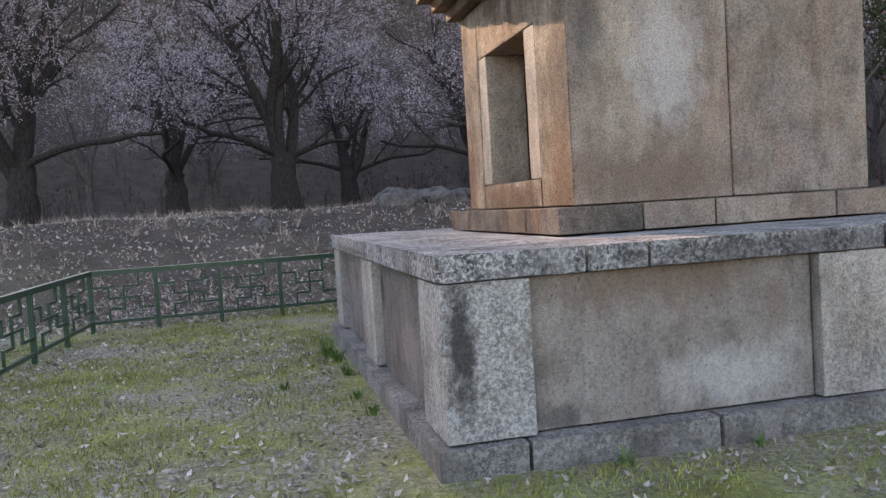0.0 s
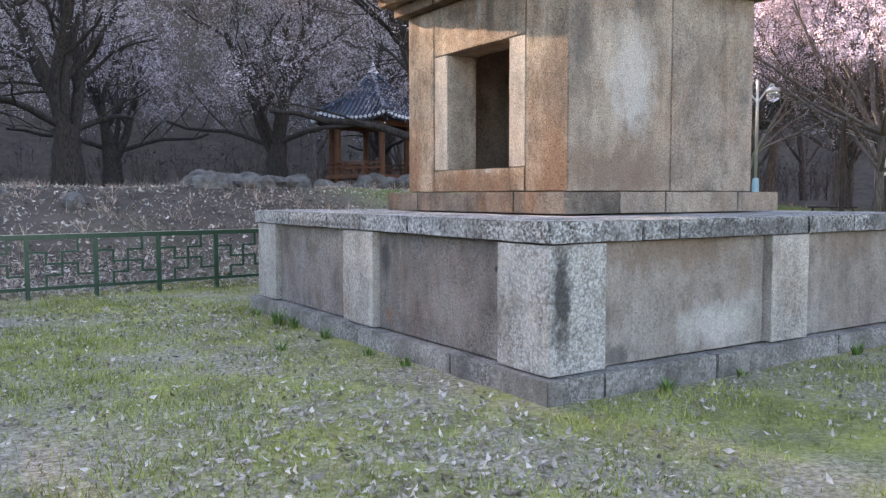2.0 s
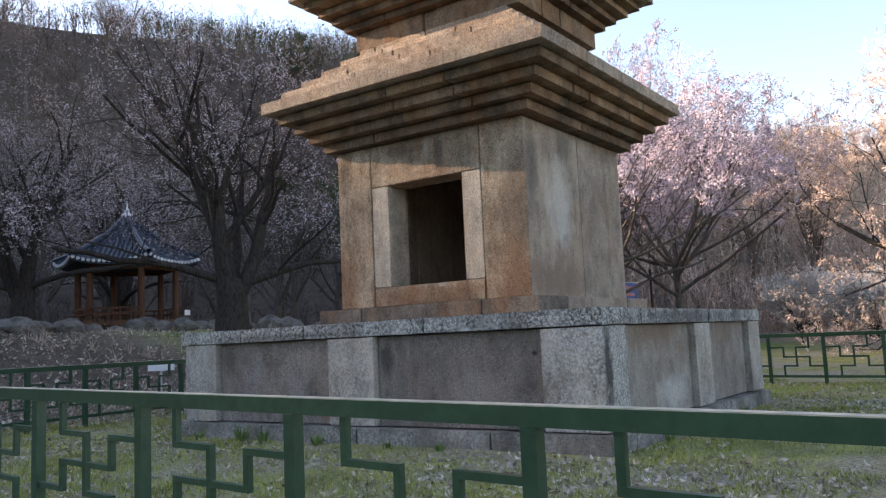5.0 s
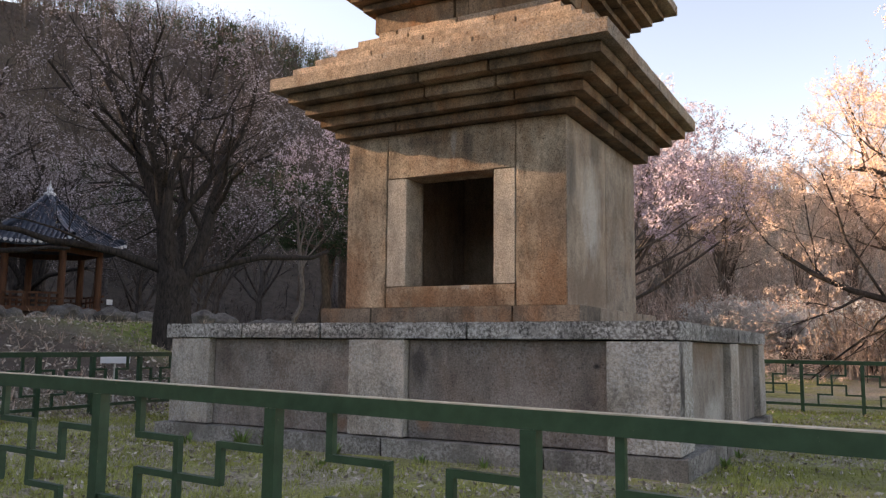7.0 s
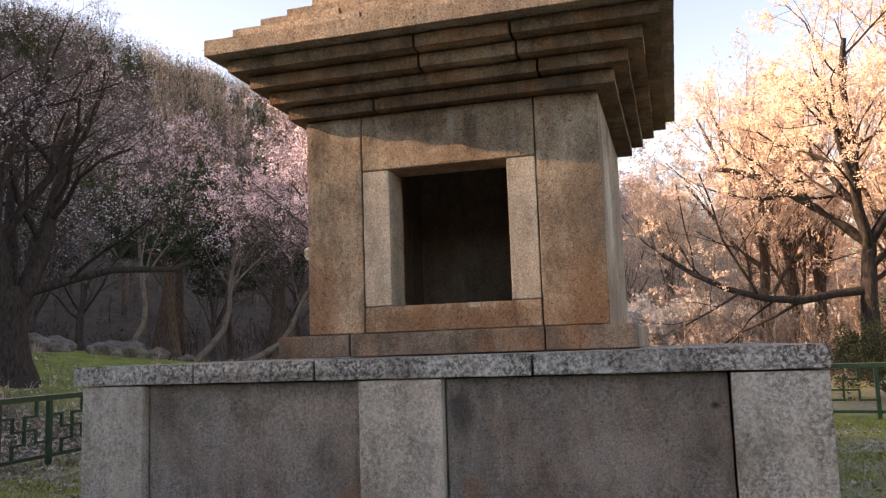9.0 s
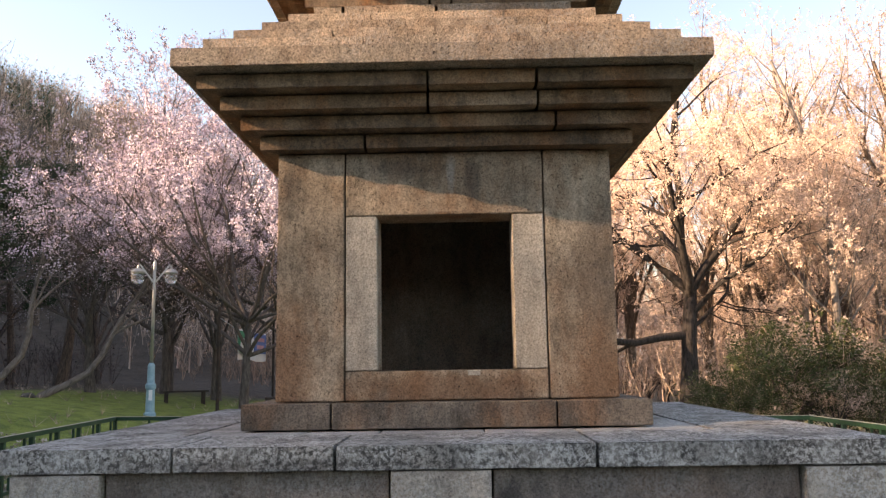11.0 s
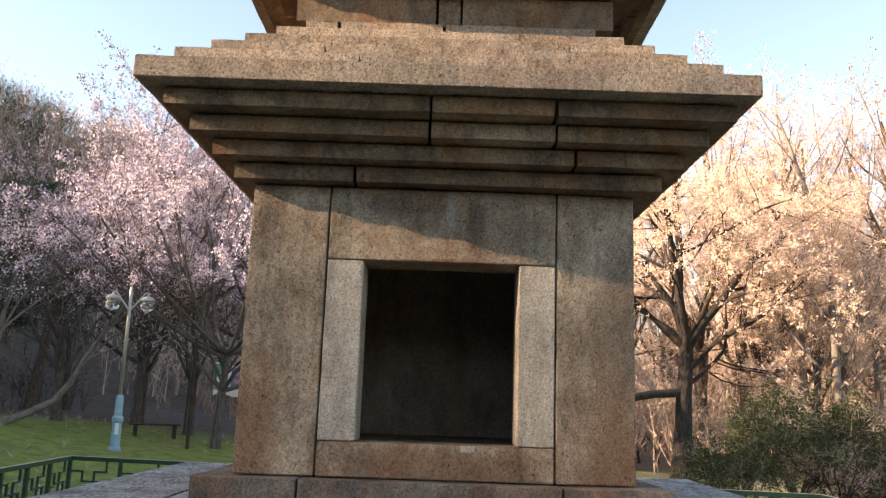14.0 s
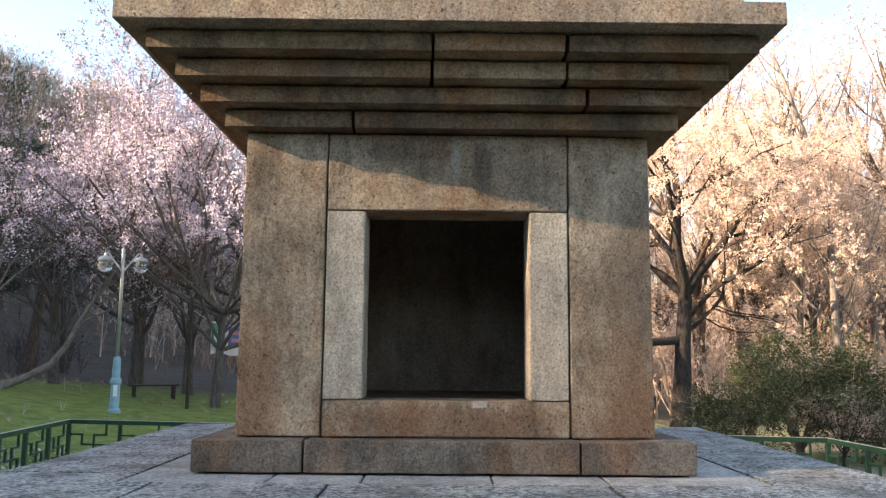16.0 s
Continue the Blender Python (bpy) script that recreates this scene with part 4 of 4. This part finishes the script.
# ---- the hexagonal pavilion ----
def build_pavilion():
    gx, gy = 13.1, 29.4
    base = land(gx, gy)
    pav = thing("hexagonal_pavilion", pose(gx, gy, base, 0, 0, 12), "small timber pavilion with a blue-black tiled roof", "pavilion")
    R, eave, apex = 2.75, 2.75, 4.75
    hexa = [(math.cos(radians(60 * i)), math.sin(radians(60 * i))) for i in range(6)]
    dk = [(x * 2.15, y * 2.15, z) for z in (0.42, 0.58) for x, y in hexa]
    part("deck", (dk, [(5, 4, 3, 2, 1, 0), (6, 7, 8, 9, 10, 11)] + [(i, (i + 1) % 6, 6 + (i + 1) % 6, 6 + i) for i in range(6)]), WOOD_RED, pav, "dark timber deck")
    col = None
    for x, y in hexa:
        v, f = turned([(0.13, -0.3), (0.13, 0.6), (0.12, 2.75)], 12)
        part("column", ([(a + x * 1.85, b + y * 1.85, c) for a, b, c in v], f), WOOD_RED, pav, "red-brown timber column", smooth=False)
    for i in range(6):
        (x0, y0), (x1, y1) = hexa[i], hexa[(i + 1) % 6]
        part("beam", bar((x0 * 1.85, y0 * 1.85, 2.6), (x1 * 1.85, y1 * 1.85, 2.6), 0.12, 0.2), WOOD_RED, pav)
        if i != 4:
            for z in (0.85, 1.05):
                part("rail", bar((x0 * 2.05, y0 * 2.05, z), (x1 * 2.05, y1 * 2.05, z), 0.06, 0.07), WOOD_RED, pav)
            for k in range(1, 5):
                u = k / 5
                part("baluster", bar((2.05 * (x0 + (x1 - x0) * u), 2.05 * (y0 + (y1 - y0) * u), 0.58), (2.05 * (x0 + (x1 - x0) * u), 2.05 * (y0 + (y1 - y0) * u), 1.0), 0.06, 0.06), WOOD_RED, pav)

    def roof_at(i, u, v):
        (x0, y0), (x1, y1) = hexa[i], hexa[(i + 1) % 6]
        r = R * (1 - v)
        tip = 0.22 * (abs(2 * u - 1) ** 2.5) * (1 - v) ** 2
        z = eave + (apex - eave) * (0.62 * v + 0.38 * v * v) + tip
        return Vector(((x0 + (x1 - x0) * u) * r, (y0 + (y1 - y0) * u) * r, z))

    for i in range(6):
        n, m = 12, 8
        verts = [roof_at(i, a / n, b / m * 0.97) for b in range(m + 1) for a in range(n + 1)]
        under = [p - Vector((0, 0, 0.12)) for p in verts]
        faces = [(b * (n + 1) + a, b * (n + 1) + a + 1, (b + 1) * (n + 1) + a + 1, (b + 1) * (n + 1) + a) for b in range(m) for a in range(n)]
        k = len(verts)
        faces += [tuple(q + k for q in f[::-1]) for f in faces[:]]
        faces += [(a, a + k, a + 1 + k, a + 1) for a in range(n)]
        face = part("roof_face", (verts + under, faces), TILE_BLUE, pav, "blue-black tiled roof slope")
        for a in range(15):
            u = (a + 0.5) / 15
            reach = 1 - abs(2 * u - 1) * 0.96
            top_v = max(0.06, 0.97 * reach)
            # a rib runs straight up the slope and stops at the hip
            p0 = roof_at(i, u, 0) + Vector((0, 0, 0.03))
            foot = p0.copy()
            mid = (roof_at(i, 0.5, 0) - roof_at(i, 0.5, 0.97))
            pts = []
            for s in range(5):
                v = top_v * s / 4
                uu = 0.5 + (u - 0.5) / max(1 - v, 0.03)
                pts.append(roof_at(i, min(max(uu, 0.0), 1.0), v) + Vector((0, 0, 0.03)))
            part("tile_rib", tube(pts, [0.05] * 5, 5), TILE_BLUE, face)
            out = Vector((mid.x, mid.y, 0)).normalized()
            c, w = tube([p0 - out * 0.02 - Vector((0, 0, 0.03)), p0 + out * 0.05 - Vector((0, 0, 0.03))], [0.066, 0.066], 7)
            w.append(tuple(range(7, 14)))
            part("tile_end", (c, w), TILE_END, face, "whitewashed tile end")
        hip = [roof_at(i, 0, v / 6 * 0.97) + Vector((0, 0, 0.08)) for v in range(7)]
        part("hip_ridge", tube(hip, [0.1] * 7, 6), TILE_BLUE, pav)
    fin = turned([(0.2, apex - 0.1), (0.22, apex + 0.06), (0.09, apex + 0.14), (0.12, apex + 0.22), (0.05, apex + 0.3), (0.03, apex + 0.44), (0.01, apex + 0.55)], 12)
    part("finial", fin, TILE_END, pav, "pale pointed roof finial")
    part("notice", worn_box((1.0, -1.99, 0.75), (1.3, -1.96, 0.95), 0.2, 0.001, 0.0), WHITE_SHEET, pav, "small white notice on a column")


build_pavilion()


def boulder(x, y, size, seed, name="rock", label="rounded grey field rock among grass"):
    bm = bmesh.new()
    bmesh.ops.create_icosphere(bm, subdivisions=3, radius=1.0)
    g = random.Random(seed)
    sx, sy, sz = size * g.uniform(0.8, 1.5), size * g.uniform(0.7, 1.1), size * g.uniform(0.5, 0.8)
    for v in bm.verts:
        n = 1 + 0.35 * noise.noise(v.co * 1.3 + Vector((seed, 0, 0))) + 0.12 * noise.noise(v.co * 3.7 + Vector((0, seed, 0)))
        v.co = Vector((v.co.x * sx, v.co.y * sy, v.co.z * sz)) * n
    me = bpy.data.meshes.new(name)
    bm.to_mesh(me)
    bm.free()
    me.materials.append(ROCK)
    ob = new(name, me)
    ob.matrix_basis = pose(x, y, land(x, y) + sz * 0.25, 0, 0, g.uniform(0, 360))
    return tagged(ob, label, "rock", "rocks below the pavilion")


for i in range(34):
    u = i / 33
    boulder(3.5 + 13 * u + rng.uniform(-0.5, 0.5), 22.5 + 1.5 * math.sin(u * 4) + rng.uniform(-0.9, 0.9), rng.uniform(0.22, 0.55), i + 1)
for x, y, size in ((18.5, 21.5, 0.5), (19.6, 21.0, 0.35), (21, 20.2, 0.3), (0.2, 19.5, 0.3), (-1.2, 20.5, 0.22)):
    boulder(x, y, size, int(x * 10) + 60)


# ---- park lamp ----
def build_lamp(x, y):
    z = land(x, y)
    lamp = thing("park_lamp", pose(x, y, z, 0, 0, 21), "two-globed steel park lamp on a pale blue base", "lamp")
    part("base", turned([(0.17, -0.1), (0.17, 0.08), (0.13, 0.12), (0.12, 0.75), (0.15, 0.8), (0.15, 0.9), (0.11, 0.95), (0.1, 1.45), (0.07, 1.52)], 16), BLUE_PAINT, lamp, "pale blue painted base")
    part("sticker", worn_box((-0.128, -0.05, 0.45), (-0.12, 0.05, 0.75), 0.2, 0.001, 0), WHITE_SHEET, lamp, "white sticker with unreadable print")
    part("pole", turned([(0.05, 1.5), (0.045, 4.5), (0.02, 4.55)], 12), STEEL, lamp, smooth=True)
    for s in (-1, 1):
        part("arm", bar((0, s * 0.03, 3.9), (0, s * 0.42, 4.42), 0.045, 0.045), STEEL, lamp)
        v, f = turned([(0.05, 3.84), (0.13, 3.87), (0.19, 3.97), (0.2, 4.06), (0.17, 4.15)], 18)
        globe = part("globe", ([(a, b + s * 0.46, c) for a, b, c in v], f), GLOBE, lamp, "clear glass globe", smooth=True)
        v, f = turned([(0.2, 4.15), (0.21, 4.19), (0.13, 4.27), (0.04, 4.31), (0.03, 4.4)], 18)
        part("cap", ([(a, b + s * 0.46, c) for a, b, c in v], f), STEEL, globe)


build_lamp(19.3, 15.7)


def build_banner(x, y, z):
    b = thing("banner", pose(x, y, z) @ Matrix.Diagonal((2.1, 1, 1, 1)), "printed white, green and blue banner tied between trees", "banner")
    n = 10
    verts = [(-0.95 + 1.9 * i / n, 0.05 * math.sin(i * 1.1) + t, -0.55 + 1.1 * j + 0.04 * math.sin(i * 0.6)) for t in (0, 0.012) for j in (0, 1) for i in range(n + 1)]
    k = n + 1
    faces = [(i, i + 1, k + i + 1, k + i) for i in range(n)] + [(2 * k + k + i, 2 * k + k + i + 1, 2 * k + i + 1, 2 * k + i) for i in range(n)]
    sheet = part("sheet", (verts, faces), WHITE_SHEET, b)
    part("green_print", bar((-0.93, -0.012, 0.22), (-0.3, -0.012, 0.22), 0.09, 0.55), PRINT_GREEN, b, "green printed corner")
    part("blue_print", bar((0.1, -0.012, 0.1), (0.92, -0.012, 0.1), 0.11, 0.75), PRINT_BLUE, b, "blue printed field")
    v, f = turned([(0.3, -0.01), (0.3, 0.01)], 20)
    part("round_emblem", ([(a - 0.62, -0.075 + c, b2 - 0.05) for a, b2, c in v], f), WHITE_SHEET, b, "plain round emblem")
    for i, (u, w) in enumerate(((0.15, 0.6), (0.2, 0.5))):
        part("text_bar", bar((u, -0.08, 0.25 - 0.28 * i), (u + w, -0.08, 0.25 - 0.28 * i), 0.01, 0.14), PRINT_RED, b, "unreadable line of pink print")
    for s in (-1, 1):
        part("cord", bar((s * 0.95, 0, 0.5), (s * 1.9, 0.1, 0.85), 0.012, 0.012), WHITE_SHEET, b)
        part("pole", bar((s * 1.9, 0.1, -2.4), (s * 1.9, 0.1, 1.2), 0.07, 0.07), WOOD_DARK, b)


build_banner(26.2, 14.5, 2.6)


def build_bench(x, y, turn):
    b = thing("park_bench", pose(x, y, land(x, y), 0, 0, turn), "dark timber bench on the far lawn", "bench")
    for k in (-0.15, 0.0, 0.15):
        part("slat", bar((-0.8, k, 0.43), (0.8, k, 0.43), 0.12, 0.05), WOOD_DARK, b)
    for sx in (-0.65, 0.65):
        for sy in (-0.16, 0.16):
            part("leg", bar((sx, sy, -0.05), (sx, sy, 0.405), 0.07, 0.07), WOOD_DARK, b)


build_bench(25.0, 16.6, -60)


def build_notice(x, y, z, turn):
    b = thing("notice_plate", pose(x, y, z, 0, 0, turn), "small white notice plate on a short post", "sign")
    part("plate", worn_box((-0.22, -0.012, 0.0), (0.22, 0.012, 0.12), 0.2, 0.002, 0.0), WHITE_SHEET, b)
    part("post", bar((0, 0.03, -0.9), (0, 0.03, 0.06), 0.03, 0.03), STEEL, b)


build_notice(3.1, 13.25, 0.70, -40)
v16 = thing("white_box", pose(17.3, 11.7, land(17.3, 11.7), 0, 0, 10), "small white utility box with a dark lid on the lawn", "box")
part("body", worn_box((-0.22, -0.15, -0.05), (0.22, 0.15, 0.7), 0.3, 0.008, 0.0), WHITE_SHEET, v16)
part("lid", worn_box((-0.24, -0.17, 0.7), (0.24, 0.17, 0.78), 0.3, 0.008, 0.0), WOOD_DARK, v16)

# ---- turf and litter ----
def inside_plinth(x, y):
    return PX0 - 0.1 < x < PX1 + 0.1 and PY0 - 0.1 < y < PY1 + 0.1


def build_turf():
    g = random.Random(77)
    verts, faces = [], []
    n = 0
    while n < 85000:
        x, y = g.uniform(-3.4, 11), g.uniform(0.0, 13.2)
        if x > 7 and g.random() < 0.6:
            continue
        if inside_plinth(x, y):
            continue
        d = noise.noise(Vector((x * 0.8, y * 0.8, 3.3))) + 0.5 * noise.noise(Vector((x * 2.6, y * 2.6, 1.3)))
        if g.random() > 0.5 + 0.9 * d:
            continue
        h = g.uniform(0.018, 0.05) * (1.0 + max(0, d))
        p = Vector((x, y, land(x, y) - 0.004))
        a = g.uniform(0, 6.28)
        s = Vector((math.cos(a), math.sin(a), 0)) * 0.0045
        t = p + Vector((g.gauss(0, 0.45) * h, g.gauss(0, 0.45) * h, h))
        i = len(verts)
        verts.extend((p - s, p + s, t))
        faces.append((i, i + 1, i + 2))
        n += 1
    tagged(new("grass", mesh_of("grass", verts, faces, BLADE)), "short patchy spring grass inside the fence", "grass", kind="stuff")
    verts, faces = [], []
    n = 0
    while n < 30000:
        x, y = g.uniform(-3.6, 10), g.uniform(-0.2, 16)
        if inside_plinth(x, y):
            continue
        d = noise.noise(Vector((x * 0.45, y * 0.45, 8.3))) + 0.4 * (1 if x < 0.6 else 0) + (0.5 if y > 12.3 else 0)
        if g.random() > 0.32 + 0.9 * d:
            continue
        e = g.uniform(0.009, 0.027)
        c = Vector((x, y, land(x, y) + 0.012))
        m = Euler((g.gauss(0, 0.5), g.gauss(0, 0.5), g.uniform(0, 6.28))).to_matrix()
        i = len(verts)
        curl = g.uniform(0.2, 0.7) * e
        for q in ((-e * 1.5, 0, curl), (0, -e * 0.7, 0), (0, e * 0.7, 0), (e * 1.5, 0, curl)):
            verts.append(c + m @ Vector(q))
        faces.extend(((i, i + 1, i + 2), (i + 1, i + 3, i + 2)))
        n += 1
    tagged(new("fallen_leaves", mesh_of("fallen_leaves", verts, faces, DRY_LEAF)), "dry pale fallen leaves scattered over the turf", "leaves", kind="stuff")


build_turf()


def woodland_floor():
    g = random.Random(99)
    verts, faces = [], []
    for _ in range(15000):
        x, y = g.uniform(-14, 13), 12.4 + 14 * g.random() ** 1.5
        e = g.uniform(0.02, 0.05)
        c = Vector((x, y, land(x, y) + 0.018))
        m = Euler((g.gauss(0, 0.6), g.gauss(0, 0.6), g.uniform(0, 6.28))).to_matrix()
        i = len(verts)
        for q in ((-e * 1.5, 0, 0.5 * e), (0, -e * 0.7, 0), (0, e * 0.7, 0), (e * 1.5, 0, 0.5 * e)):
            verts.append(c + m @ Vector(q))
        faces.extend(((i, i + 1, i + 2), (i + 1, i + 3, i + 2)))
    tagged(new("leaf_litter", mesh_of("leaf_litter", verts, faces, DRY_LEAF)), "dry leaf litter under the old trees", "leaves", kind="stuff")
    verts, faces = [], []
    for _ in range(2600):
        x, y = g.uniform(-16, 30), 13.2 + 20 * g.random()
        if x > 12 and g.random() < 0.7 or math.hypot(x - 13.2, y - 29.3) < 3.4:
            continue
        b = Vector((x, y, land(x, y) - 0.02))
        h = g.uniform(0.08, 0.4)
        for k in range(7):
            s = Vector((g.gauss(0, 1), g.gauss(0, 1), 0)).normalized() * 0.008
            i = len(verts)
            verts.extend((b - s, b + s, b + Vector((g.gauss(0, 0.5) * h, g.gauss(0, 0.5) * h, h * g.uniform(0.5, 1.1)))))
            faces.append((i, i + 1, i + 2))
    tagged(new("dry_tufts", mesh_of("dry_tufts", verts, faces, TWIG_TAN)), "dry grass tufts and fallen sticks in the wood", "undergrowth", kind="stuff")


woodland_floor()


def weed(x, y, n, tall, seed):
    g = random.Random(seed)
    pieces = []
    for _ in range(n):
        a, h = g.uniform(0, 6.28), tall * g.uniform(0.5, 1.1)
        d = Vector((math.cos(a), math.sin(a), 0))
        s = Vector((-d.y, d.x, 0)) * 0.007
        p = d * g.uniform(0, 0.06)
        q, t = p + d * h * 0.2 + Vector((0, 0, h * 0.6)), p + d * h * 0.55 + Vector((0, 0, h))
        pieces.append(([p - s, p + s, q + s, q - s, t], [(0, 1, 2, 3), (3, 2, 4)]))
    v, f = merged(pieces)
    ob = new("weed_tuft", mesh_of("weed_tuft", v, f, FRESH_LEAF))
    ob.matrix_basis = pose(x, y, land(x, y) - 0.005)
    return tagged(ob, "tuft of fresh green leaves at the foot of the plinth", "weed", "weeds along the plinth")


for i, (x, y, n, tall) in enumerate(((0.62, 8.3, 46, 0.2), (0.68, 8.0, 30, 0.16), (0.70, 7.2, 26, 0.12), (0.70, 5.6, 20, 0.1), (0.66, 6.2, 20, 0.09), (1.9, 3.78, 22, 0.12), (2.8, 3.8, 18, 0.1), (0.1, 6.9, 24, 0.1), (4.4, 3.75, 24, 0.12), (0.66, 9.1, 26, 0.13))):
    weed(x, y, n, tall, i + 3)
